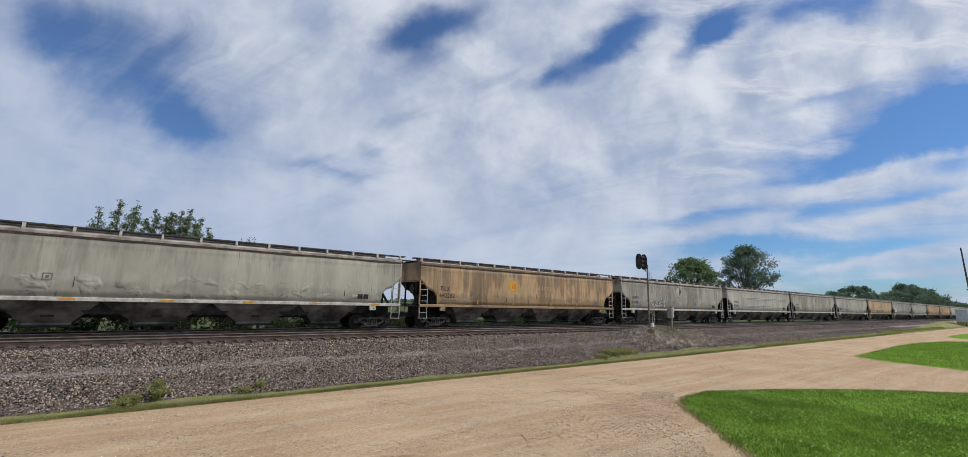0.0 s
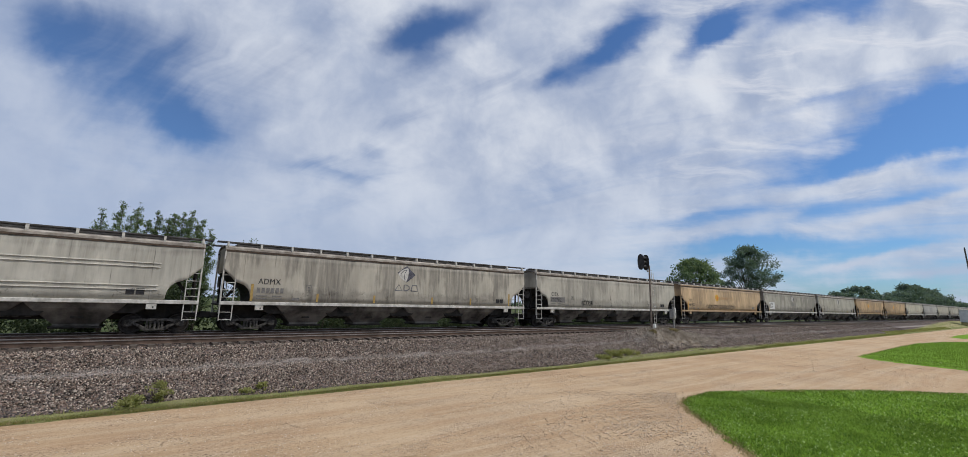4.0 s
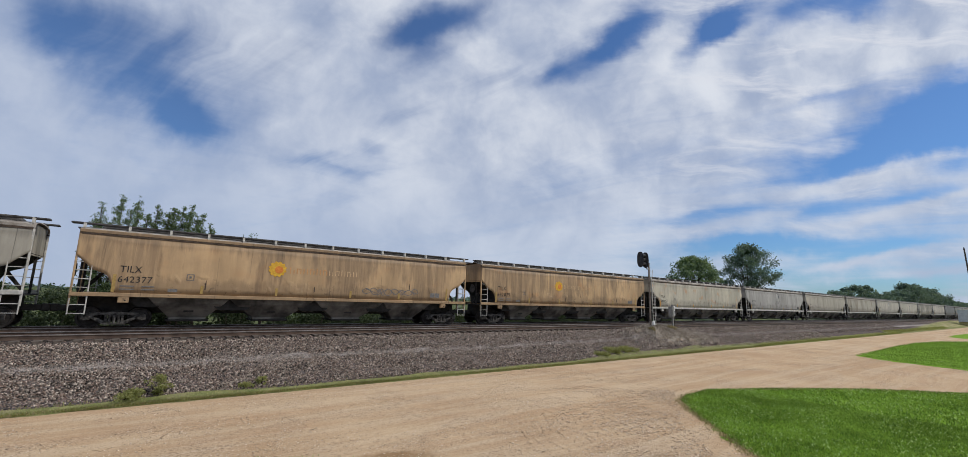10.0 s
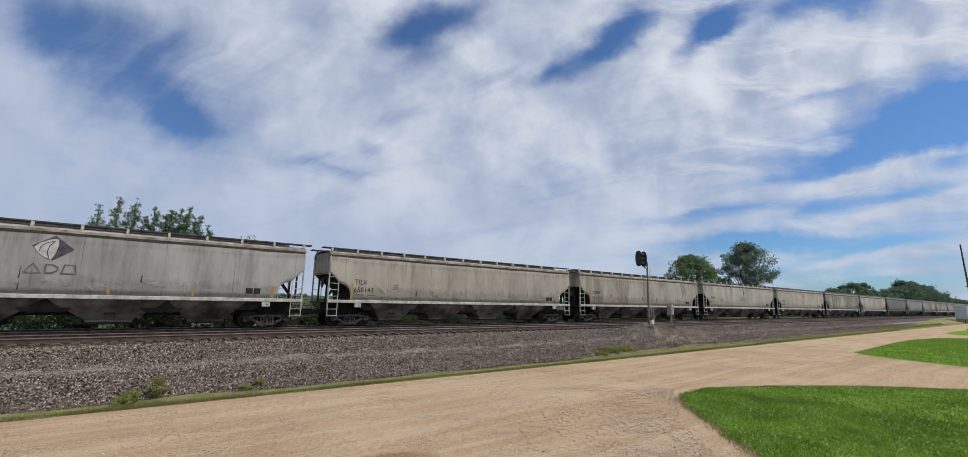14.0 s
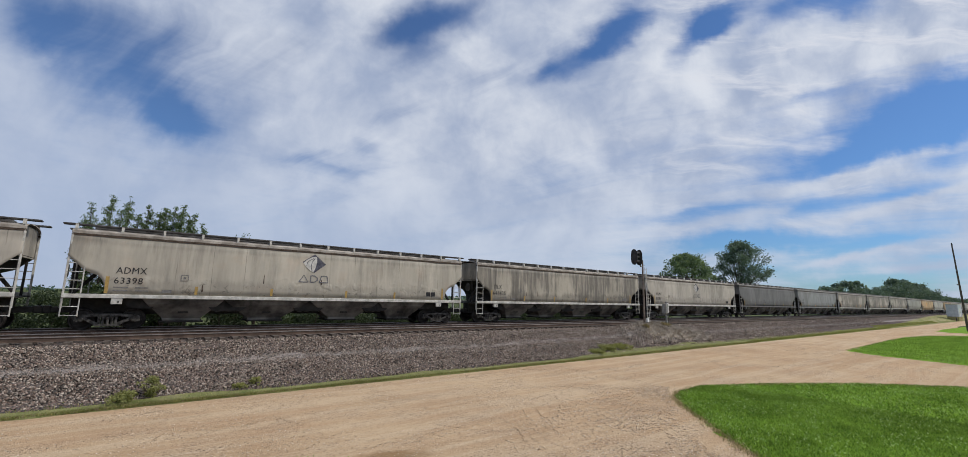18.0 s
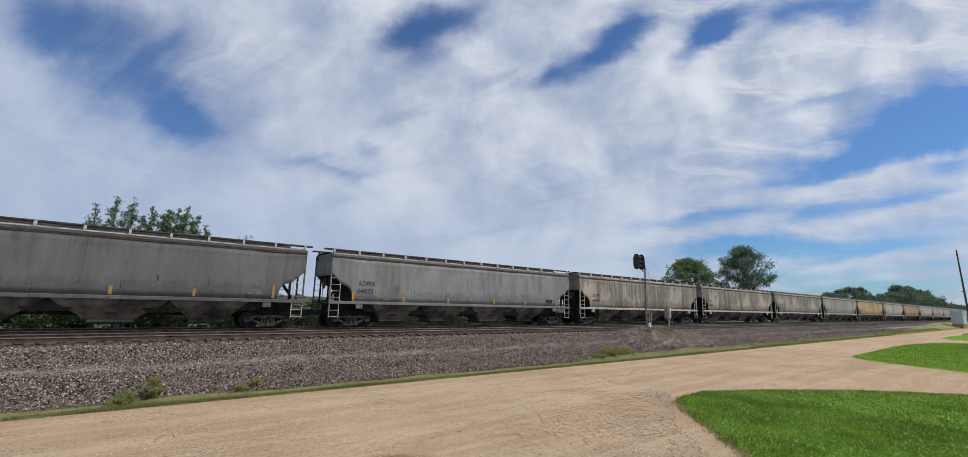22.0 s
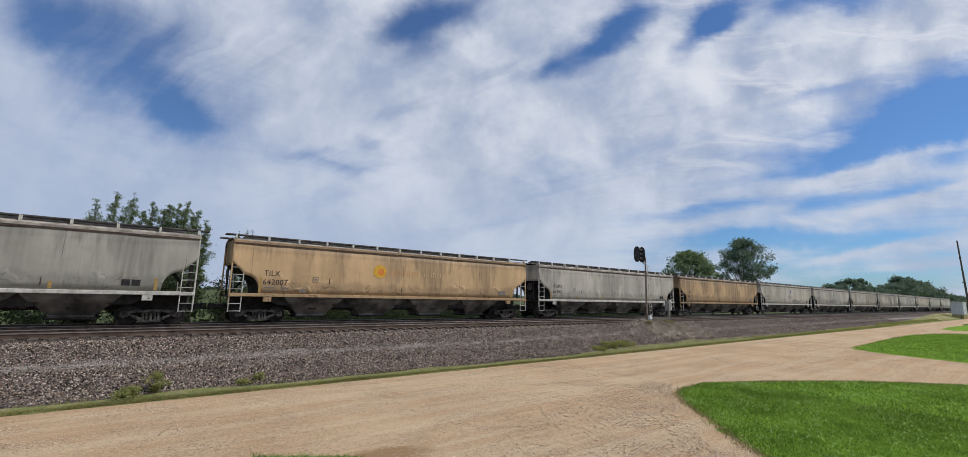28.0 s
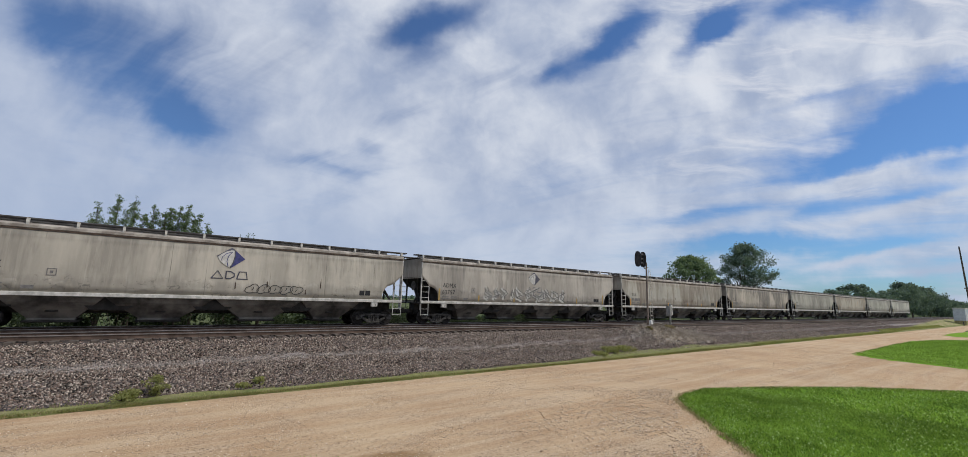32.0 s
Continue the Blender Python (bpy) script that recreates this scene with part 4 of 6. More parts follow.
        for s in (-1, 1):
            frame_part = part("side_frame", bevelled(side_frame(s * 1.06), 0.012), FRAME_STEEL, truck, "dusty cast side frame")
            part("spring_nest", springs(s * 1.06), FRAME_STEEL, truck)
            for a in (-0.889, 0.889):
                part("bearing_cap", rod(bmesh.new(), (a, s * 0.95, RADIUS), (a, s * 1.16, RADIUS), 0.115, 0.085, 12), FRAME_STEEL, truck)
        for a in (-0.889, 0.889):
            w = part("wheelset", wheel_set(), WHEEL_STEEL, truck)
            w.location = (a, 0, RADIUS)
    return car


def lettering(text, size, mat, name, car, u, z, y=-1.632, label="", squeeze=1.0):
    """Raised paint lettering on the side that faces the road."""
    cu_ = bpy.data.curves.new(name, "FONT")
    cu_.body, cu_.size = text, size
    cu_.resolution_u, cu_.space_character = 2, 1.06
    tmp = bpy.data.objects.new(name, cu_)
    me = bpy.data.meshes.new_from_object(tmp)
    bpy.data.objects.remove(tmp)
    for v in me.vertices:
        v.co = Vector((u + v.co.x * squeeze, -flank(z + v.co.y) - 0.014 + (y + 1.632), z + v.co.y))
    me.materials.clear()
    me.materials.append(mat)
    return part(name, me, None, car, label)


def shape(name, outlines, mat, car, u, z, y=-1.632, label=""):
    """Flat painted shapes on the side."""
    bm = bmesh.new()
    for pts in outlines:
        vs = [bm.verts.new((u + a, -flank(z + b) - 0.014 + (y + 1.632), z + b)) for a, b in pts]
        f = bm.faces.new(vs)
        f.normal_update()
        if f.normal.y > 0:
            f.normal_flip()
    return part(name, bm, mat, car, label)


def stroke(pts, w):
    """The outlines of a painted line of even width, a piece for each stretch."""
    rim = []
    for i, p in enumerate(pts):
        d = Vector(pts[min(i + 1, len(pts) - 1)]) - Vector(pts[max(i - 1, 0)])
        n = Vector((-d.y, d.x)).normalized() * w / 2 if d.length > 1e-6 else Vector((w / 2, 0))
        rim.append(((p[0] + n.x, p[1] + n.y), (p[0] - n.x, p[1] - n.y)))
    return [[a[0], b[0], b[1], a[1]] for a, b in zip(rim, rim[1:])]


def bar(a, b, w, h):
    return [(a, b), (a + w, b), (a + w, b + h), (a, b + h)]


def scribble(name, mat, car, u0, u1, z0, z1, seed, width=0.04, loops=9, label="spray-painted scrawl", y=-1.634):
    """Spray-paint strokes: connected bent lines with no readable letters."""
    rnd_ = random.Random(seed)
    bm = bmesh.new()
    cell = (u1 - u0) / loops
    pts = []
    for k in range(loops):
        cx, cz = u0 + (k + 0.5) * cell, (z0 + z1) / 2 + rnd_.uniform(-0.05, 0.05)
        ph, kind = rnd_.uniform(0, 6.28), rnd_.random()
        hx, hz = cell * rnd_.uniform(0.42, 0.62), (z1 - z0) / 2 * rnd_.uniform(0.7, 1.0)
        for i in range(14):
            a = ph + i * (0.42 + 0.25 * kind)
            pts.append(Vector((cx + hx * math.cos(a) * (0.75 + 0.25 * math.sin(2.3 * a)), cz + hz * math.sin(a * (1.0 + 0.6 * (kind > 0.6))))))
    rim = []
    for i, p in enumerate(pts):
        d = pts[min(i + 1, len(pts) - 1)] - pts[max(i - 1, 0)]
        d = d.normalized() if d.length > 1e-5 else Vector((1, 0))
        n = Vector((-d.y, d.x)) * width / 2
        yy = y - 0.00002 * i
        rim.append([bm.verts.new((q.x, -flank(q.y) - 0.014 + (yy + 1.632), q.y)) for q in (p + n, p - n)])
    for a, b in zip(rim, rim[1:]):
        bm.faces.new((a[0], b[0], b[1], a[1]))
    return part(name, bm, mat, car, label)


def wild_scrawl(car, u0, u1, z0, z1, n, seed, fill, ink):
    """A sprayed piece: swollen or jagged outlines run into each other, with no readable letters."""
    rnd_ = random.Random(seed)
    cell, mid, half = (u1 - u0) / n, (z0 + z1) / 2, (z1 - z0) / 2
    pale, dark = [], []
    for k in range(n):
        cx, top = u0 + (k + 0.5) * cell, rnd_.uniform(0.65, 1.0)
        if fill:   # jagged uprights, each drawn pale and then edged in dark paint
            zig = [(cx + cell * rnd_.uniform(-0.55, 0.55), mid + half * v * top) for v in (-1.0, -0.5, 0.1, 0.55, 1.0, 0.4, -0.2, -0.7)]
            pale.append(stroke(zig, 0.24))
            dark.append(stroke([(a + 0.12, b + 0.03) for a, b in zig], 0.055))
            dark.append(stroke([(a - 0.12, b - 0.04) for a, b in zig[1:7]], 0.05))
        else:
            pa, pb = rnd_.uniform(0, 6.28), rnd_.uniform(0, 6.28)
            ring = []
            for i in range(22):
                a = i * math.tau / 22 + 0.3
                r = 0.92 + 0.18 * math.sin(2 * a + pa) + 0.12 * math.sin(3 * a + pb)
                ring.append((cx + math.cos(a) * cell * 0.56 * r, mid + math.sin(a) * half * r * 0.95))
            dark.append(stroke(ring + ring[:2], 0.03))
            dark.append(stroke([(cx - 0.05, mid - half * 0.25), (cx + 0.04, mid + half * 0.1), (cx + 0.02, mid + half * 0.35)], 0.03))
    for j, line in enumerate(pale):
        shape("scrawl_fill", line, EMBLEM_PALE if j % 3 else PALE_STEEL, car, 0.0, 0.0, -1.634 - 0.0003 * (j % 7), "pale spray-painted fill" if j == 0 else "")
    for j, line in enumerate(dark):
        shape("scrawl", line, ink, car, 0.0, 0.0, -1.638 - 0.0002 * (j % 9), "spray-painted scrawl" if j == 0 else "")


WARM, COOL, STRAW_PAINT = (0.455, 0.415, 0.350), (0.42, 0.402, 0.372), (0.51, 0.46, 0.37)
SAND = (0.56, 0.41, 0.235)
OLIVE, SAGE = (0.47, 0.445, 0.365), (0.335, 0.33, 0.275)
GREY, TAN, PALE, BEIGE, DARKC, BLUE = (0.440, 0.408, 0.345), (0.55, 0.37, 0.205), (0.475, 0.452, 0.390), (0.48, 0.43, 0.352), (0.165, 0.160, 0.156), (0.285, 0.285, 0.283)
BROWN_DIRT, SOOT = (0.15, 0.105, 0.070), (0.105, 0.096, 0.083)
# owner mark, number, paint, dirt, amount of dirt, emblem, scrawl: (from, to, low, high, loops)
TRAIN = [
    ("", "", OLIVE, SOOT, 0.18, "", None),
    ("TILX", "642282", TAN, BROWN_DIRT, 0.8, "sun", None),
    ("ADMX", "63536", GREY, SOOT, 0.5, "leaf", (-4.9, -2.7, 1.75, 2.5, 5)),
    ("MWCX", "481146", PALE, SOOT, 0.15, "", None),
    ("ADMX", "", GREY, SOOT, 0.6, "leaf", None),
    ("CITX", "700702", GREY, SOOT, 0.35, "", (-4.6, -3.2, 1.75, 2.2, 5)),
    ("TILX", "641922", SAND, BROWN_DIRT, 0.35, "sun", (-4.6, 2.3, 1.7, 2.25, 13)),
    ("ADMX", "63029", GREY, SOOT, 0.6, "leaf", (-4.2, 3.5, 1.7, 2.15, 13)),
    ("ADMX", "64338", GREY, SOOT, 0.4, "leaf", None),
    ("TILX", "642377", TAN, BROWN_DIRT, 0.55, "sun", (2.6, 6.2, 1.85, 2.3, 8)),
    ("TILX", "642079", TAN, BROWN_DIRT, 0.65, "sun", None),
    ("TILX", "649957", STRAW_PAINT, SOOT, 0.25, "", None),
    ("ADMX", "63936", COOL, SOOT, 0.2, "leaf", None),
    ("TILX", "650143", WARM, SOOT, 0.25, "", None),
    ("ADMX", "", WARM, BROWN_DIRT, 0.6, "", None),
    ("ADMX", "63736", WARM, SOOT, 0.28, "leaf", None),
    ("ADMX", "63398", WARM, SOOT, 0.18, "leaf", None),
    ("TILX", "641435", BEIGE, SOOT, 0.9, "", None),
    ("ADMX", "63583", WARM, SOOT, 0.2, "leaf", None),
    ("TILX", "642054", DARKC, (0.07, 0.068, 0.066), 0.45, "", None),
    ("ADMX", "64073", BLUE, SOOT, 0.3, "", None),
    ("ADMX", "64545", BEIGE, SOOT, 0.85, "", None),
    ("TILX", "640411", BEIGE, SOOT, 0.95, "", None),
    ("ADMX", "", BEIGE, SOOT, 0.95, "", None),
    ("TILX", "", SAGE, SOOT, 0.25, "", None),
    ("TILX", "642007", TAN, BROWN_DIRT, 0.5, "sun", None),
    ("ADMX", "64393", PALE, SOOT, 0.3, "", None),
    ("TILX", "642419", TAN, BROWN_DIRT, 0.7, "", None),
    ("ADMX", "63260", WARM, SOOT, 0.2, "blue leaf", (1.3, 3.9, 1.68, 2.25, 5)),
    ("ADMX", "63757", GREY, SOOT, 0.3, "leaf", (-4.9, 3.4, 1.62, 2.75, 11)),
    ("TILX", "", GREY, BROWN_DIRT, 0.7, "", None),
    ("TILX", "", BEIGE, SOOT, 0.85, "", None),
    ("ADMX", "", GREY, SOOT, 0.5, "", None),
    ("TILX", "", BEIGE, BROWN_DIRT, 0.6, "", None),
    ("ADMX", "", GREY, SOOT, 0.5, "", None),
    ("ADMX", "", PALE, SOOT, 0.4, "", None),
]
COLOUR_WORD = {OLIVE: "dented olive grey", SAGE: "greenish grey", WARM: "dusty warm grey", COOL: "dirty bluish grey", STRAW_PAINT: "rust-blotched cream", SAND: "rust-streaked sandy tan", GREY: "dirty grey", TAN: "rust-streaked tan", PALE: "pale grey", BEIGE: "grimy beige", DARKC: "dark charcoal grey", BLUE: "bluish grey"}


def leaf_emblem(car, blue, on=0.0):
    """A folded diamond with a pale ribbed leaf in it, over three plain hollow shapes."""
    at, z = 0.02 + on, 3.50
    dark = EMBLEM_BLUE if blue else EMBLEM_GREY
    shape("emblem", [[(-0.63, 0.05), (0.0, 0.53), (0.62, -0.03), (0.02, -0.53)]], EMBLEM_GREY, car, at, z, label="folded diamond emblem")
    shape("emblem_fold", [[(0.18, 0.36), (0.62, -0.03), (0.02, -0.53), (0.14, -0.22), (0.19, 0.08)]], dark, car, at, z, -1.635, "blue folded side" if blue else "")
    leaf = [(-0.57, 0.0), (-0.42, 0.17), (-0.20, 0.32), (0.02, 0.39), (0.11, 0.37), (0.13, 0.08), (0.08, -0.22), (-0.03, -0.50), (-0.22, -0.40), (-0.42, -0.24)]
    shape("emblem_leaf", [leaf], EMBLEM_PALE, car, at, z, -1.638)
    rib = stroke([(-0.10, -0.46), (-0.17, -0.18), (-0.13, 0.06), (0.02, 0.30)], 0.035)
    rim = stroke([(-0.40, -0.16), (-0.38, 0.02), (-0.24, 0.18), (-0.04, 0.28)], 0.03)
    shape("emblem_rib", rib, dark, car, at, z, -1.641)
    shape("emblem_rib", rim, dark, car, at, z, -1.641)
    for pts in ([(-0.74, 0.0), (-0.50, 0.38), (-0.26, 0.0)], [(-0.14, 0.0), (-0.14, 0.37), (0.06, 0.36), (0.22, 0.25), (0.22, 0.12), (0.06, 0.01)], [(0.34, 0.0), (0.42, 0.37), (0.72, 0.37), (0.80, 0.0)]):
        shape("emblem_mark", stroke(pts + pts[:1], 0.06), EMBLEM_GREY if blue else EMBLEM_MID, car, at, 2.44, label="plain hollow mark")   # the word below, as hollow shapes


def sun_emblem(car, strong):
    ring = [((0.44 if a % 3 else 0.37) * math.cos(a * 0.1745), (0.42 if a % 3 else 0.35) * math.sin(a * 0.1745)) for a in range(36)]
    core = [(0.21 * math.cos(a * 0.2618), 0.20 * math.sin(a * 0.2618)) for a in range(24)]
    shape("emblem", [ring], SUN_YELLOW, car, -2.05, 3.05, label="faded yellow sun emblem")
    shape("emblem_core", [core], SUN_ORANGE, car, -1.98, 3.02, -1.637)
    # the faded word: plain upright strokes, orange first and pale at the end
    for k in range(11):
        bars = stroke([(0.0, 0.0), (0.0, 0.30 if k % 4 else 0.36)], 0.05) + stroke([(0.18, 0.0), (0.18, 0.30 if k % 3 else 0.22)], 0.045)
        if k % 2:
            bars += stroke([(0.03, 0.28), (0.15, 0.28)], 0.04)
        shape("emblem_word", bars, ORANGE_MARK if strong and k < 6 else PALE_MARK, car, -1.42 + k * 0.34, 2.85)


BRIGHT = (11, 20, 21, 22)   # cars with newer reflectors
RUST = {1: 0.3, 9: 0.12, 10: 0.35, 11: 0.5, 16: 0.08, 27: 0.2, 33: 0.3}   # how far rust has spread on these cars


def dress(car, k):
    """Paint, owner marks, plates and reflectors of one car."""
    mark, number, base, dirt, amount, emblem, tag = TRAIN[k]
    rnd_ = random.Random(100 + k)
    light_ = rnd_.uniform(0.93, 1.06)
    tint = tuple(c * light_ * rnd_.uniform(0.985, 1.015) for c in base)
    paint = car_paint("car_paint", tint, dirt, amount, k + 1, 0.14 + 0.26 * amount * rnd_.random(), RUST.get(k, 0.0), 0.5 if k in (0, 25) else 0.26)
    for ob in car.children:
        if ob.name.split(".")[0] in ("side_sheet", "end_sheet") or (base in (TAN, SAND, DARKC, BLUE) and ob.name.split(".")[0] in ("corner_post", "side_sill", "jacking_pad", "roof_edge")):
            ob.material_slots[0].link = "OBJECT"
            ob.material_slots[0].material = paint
    words = [COLOUR_WORD[base], "hopper car"]
    if emblem:
        words.append("with a sun emblem" if emblem == "sun" else "with a leaf emblem")
    if tag:
        words.append("and scrawled paint" if emblem else "with scrawled paint")
    if not emblem and not tag:
        words.append("streaked with dirt" if amount > 0.5 else "lightly stained")
    car["label"] = " ".join(words)
    ink = GREY_LETTER if base is DARKC else BLACK_PAINT
    if k == 7:
        shape("patch_panel", [bar(0, 0, 1.75, 1.0)], PATCH_WHITE, car, -8.35, 1.86, -1.628)
    if mark:
        lettering(mark, 0.42, ink, "owner_mark", car, -8.32 if mark == "TILX" else -8.22, 2.50, squeeze=0.84)
    if number:
        lettering(number, 0.40, ink, "road_number", car, -8.36 if mark == "TILX" else -8.26, 2.05, squeeze=0.96)
    elif mark:
        shape("road_number", [bar(j * 0.22, 0, 0.15, 0.27) for j in range(6)], GREY_LETTER, car, -8.25, 2.04)
    rows = []
    for z in (1.86, 1.72):
        rows += [bar(0, z, 0.5, 0.05), bar(0.75, z, 0.45, 0.05)]
    shape("capacity_data", rows, GREY_LETTER, car, -8.25, 0.0)
    shape("data_panel", [bar(0, 0, 0.30, 0.28)], GREY_LETTER if base in (TAN, SAND, BEIGE, STRAW_PAINT) else ink, car, 7.1, 1.80)
    shape("data_panel", [bar(0, 0, 0.30, 0.28)], GREY_LETTER if base in (TAN, SAND, BEIGE, STRAW_PAINT) else ink, car, 7.45, 1.80)
    shape("test_plate", [bar(0, 0, 0.30, 0.03), bar(0, 0.27, 0.30, 0.03), bar(0, 0, 0.03, 0.30), bar(0.27, 0, 0.03, 0.30), bar(0.10, 0.10, 0.1, 0.1)], GREY_LETTER, car, -5.9, 2.25)
    shape("test_plate", [bar(0, 0, 0.36, 0.14)], GREY_LETTER, car, -6.55, 1.68)
    if k == 3:   # a car of another make, with pressed ribs along its side
        for z in (2.02, 2.20, 3.06, 3.24):
            part("side_rib", bevelled(boxes((-4.6, 8.2, -flank(z) - 0.045, -flank(z) + 0.01, z, z + 0.035)), 0.008), RIB_PALE, car)
    if k == 5:
        shape("patch_panel", [bar(0, 0, 1.62, 0.42)], GREY_LETTER, car, -8.30, 1.99, -1.628)
    if k == 0:
        for j in range(6):
            part("reflector", boxes((-8.6 + j * 3.3, -8.1 + j * 3.3, -1.657, -1.648, 1.45, 1.53)), AMBER, car)
    amber = AMBER if rnd_.random() < 0.1 or k in BRIGHT else FADED_AMBER
    tall = rnd_.uniform(0.28, 0.5)
    for u in () if k in (0, 3, 5, 28) else (-8.46, -5.25, -2.0, 1.9, 4.9, 8.30) if rnd_.random() < 0.6 or k in BRIGHT else (-8.46, 8.30):
        high = tall * (1.9 if abs(u) > 8 else 1.0)
        shape("reflector", [bar(-0.06, 0, 0.12, high)], amber, car, u, 1.62)
    for j in range(rnd_.randint(2, 5)):
        u, z = rnd_.uniform(-6, 7), rnd_.uniform(1.7, 2.3)
        w = rnd_.uniform(0.03, 0.07)
        shape("scuff", [[(0, 0), (w, 0.05), (w * 0.7, rnd_.uniform(0.25, 0.6)), (0, 0.3)]], LINE_RUST, car, u, z)
    if emblem == "sun":
        sun_emblem(car, amount < 0.6)
    elif emblem:
        leaf_emblem(car, emblem == "blue leaf", 0.45 if k == 28 else 0.0)
    if tag:
        ink_ = BLACK_PAINT if k not in (7, 9) else GREY_LETTER
        if k in (2, 7, 28, 29):
            wild_scrawl(car, *tag, seed=k, fill=k in (2, 29), ink=ink_)
        else:
            scribble("scrawl", ink_, car, *tag[:4], seed=k, loops=tag[4])


# cars of other makes and the couplers' slack shift the cars a little along the train
SLACK_CARS, SLACK = (0, 3, 4, 6, 17, 22, 26, 35), (0.47, 0.45, -0.05, -0.17, -0.15, 0.13, 0.35, 0.35)


def car_place(k, t):
    return FIRST - LEN / 2 + k * LEN + float(np.interp(k, SLACK_CARS, SLACK)) - SPEED * t


LONGER = LEN / 20.93   # the drawings above are for a car of 20.93 m


def lengthen(car):
    """Draws a car, and all on it but the trucks, to this train's length."""
    done = set()
    for ob in car.children:
        ob.location.x *= LONGER
        if ob.name.startswith(("truck", "walkway_bracket", "brake_wheel")):
            continue
        for o in (ob, *ob.children):
            if o.data.name not in done:
                done.add(o.data.name)
                for v in o.data.vertices:
                    v.co.x *= LONGER


first_car = make_car()
lengthen(first_car)
cars = [first_car] + [copy_thing(first_car, Matrix()) for k in range(1, CARS)]
for k, car in enumerate(cars):
    before = set(car.children)
    dress(car, k)
    for ob in set(car.children) - before:
        for v in ob.data.vertices:
            v.co.x *= LONGER


# ---- signal, relay box, pole, hut ----
def ground_at(x, y):
    return bank_height(x, y) if 16.33 < y < 33.8 else 0.0


def make_signal():
    x, y = 31.72, 20.09
    z = ground_at(x, y)
    thing = tagged(new("railway_signal"), "grey steel signal mast with a black hooded signal head and ladder", "signal")
    thing.location = (x, y, z)
    h = 6.55 - z
    part("mast", rod(bmesh.new(), (0, 0, 0), (0, 0, h), 0.075, 0.065, 12), MAST_BROWN, thing)
    part("base_plate", bevelled(boxes((-0.25, 0.25, -0.25, 0.25, -0.06, 0.05)), 0.02), SIGNAL_GREY, thing, "concrete-grey base plate")
    part("mast_cap", rod(bmesh.new(), (0, 0, h), (0, 0, h + 0.06), 0.085, 0.03, 12), SIGNAL_BLACK, thing)
    bm = bmesh.new()
    rod(bm, (0, 0, h - 0.42), (-0.30, -0.02, h - 0.46), 0.045, sides=8)
    rod(bm, (-0.30, -0.02, h - 0.46), (-0.42, -0.02, h - 0.26), 0.045, sides=8)
    rod(bm, (-0.42, -0.02, h - 0.26), (-0.42, -0.02, h - 0.12), 0.05, sides=8)
    part("bracket", bm, SIGNAL_GREY, thing)
    head = part("signal_head", bevelled(boxes((-0.50, -0.26, -0.16, 0.16, h - 0.22, h + 0.72)), 0.04), SIGNAL_BLACK, thing)
    bm = bmesh.new()
    n = 28
    ring = []
    for k in range(n):
        a = k * math.tau / n
        ring.append((math.copysign(abs(math.cos(a)) ** 0.8 * 0.25, math.cos(a)), h + 0.24 + math.copysign(abs(math.sin(a)) ** 0.75 * 0.62, math.sin(a))))
    a_ = [bm.verts.new((-0.50, p, q)) for p, q in ring]
    b_ = [bm.verts.new((-0.54, p, q)) for p, q in ring]
    bm.faces.new(a_)
    bm.faces.new(b_[::-1])
    for k in range(n):
        bm.faces.new((a_[k], b_[k], b_[(k + 1) % n], a_[(k + 1) % n]))
    bmesh.ops.recalc_face_normals(bm, faces=bm.faces[:])
    plate = part("backplate", bm, SIGNAL_BLACK, head, "oval black backplate")
    plate.matrix_basis = Matrix.Translation((-0.42, 0, 0)) @ pose(0, 0, 0, 0, 0, 24) @ Matrix.Translation((0.42, 0, 0))
    front = part("front_plate", plate.data, None, head, "oval black front shade")
    front.matrix_basis = Matrix.Translation((-1.10, 0, 0)) @ pose(0, 0, 0, 0, 0, 24) @ Matrix.Translation((0.42, 0, 0))
    for k in range(3):
        zc = h - 0.09 + k * 0.33
        bm = bmesh.new()
        arc = [radians(-35 + 250 * i / 14) for i in range(15)]
        rings = []
        for xx, r in ((-0.52, 0.145), (-1.16, 0.155), (-1.16, 0.140), (-0.52, 0.130)):
            rings.append([bm.verts.new((xx, math.cos(t) * r, zc + math.sin(t) * r)) for t in arc])
        for p, q in zip(rings, rings[1:] + rings[:1]):
            for i in range(14):
                bm.faces.new((p[i], p[i + 1], q[i + 1], q[i]))
        bmesh.ops.recalc_face_normals(bm, faces=bm.faces[:])
        part("hood", bm, SIGNAL_BLACK, head)
        part("lens", rod(bmesh.new(), (-0.56, 0, zc), (-0.53, 0, zc), 0.105, 0.11, 14), LENS, head, "dark unlit lens")
    bm = bmesh.new()
    for s in (0.14, 0.46):
        rod(bm, (s * 0.75 + 0.10, -0.04, h - 0.5), (s + 0.16, -0.10, -0.02), 0.017, sides=6)
    for k in range(14):
        f = (k + 0.5) / 14
        zc = (h - 0.5) * f
        rod(bm, (0.14 * (1 - f * 0.25) + 0.16 - 0.06 * f, -0.10 + 0.06 * f, zc), (0.46 * (1 - f * 0.25) + 0.16 - 0.06 * f, -0.10 + 0.06 * f, zc), 0.013, sides=6)
    part("ladder", bm, PALE_STEEL, thing, "pale steel ladder")
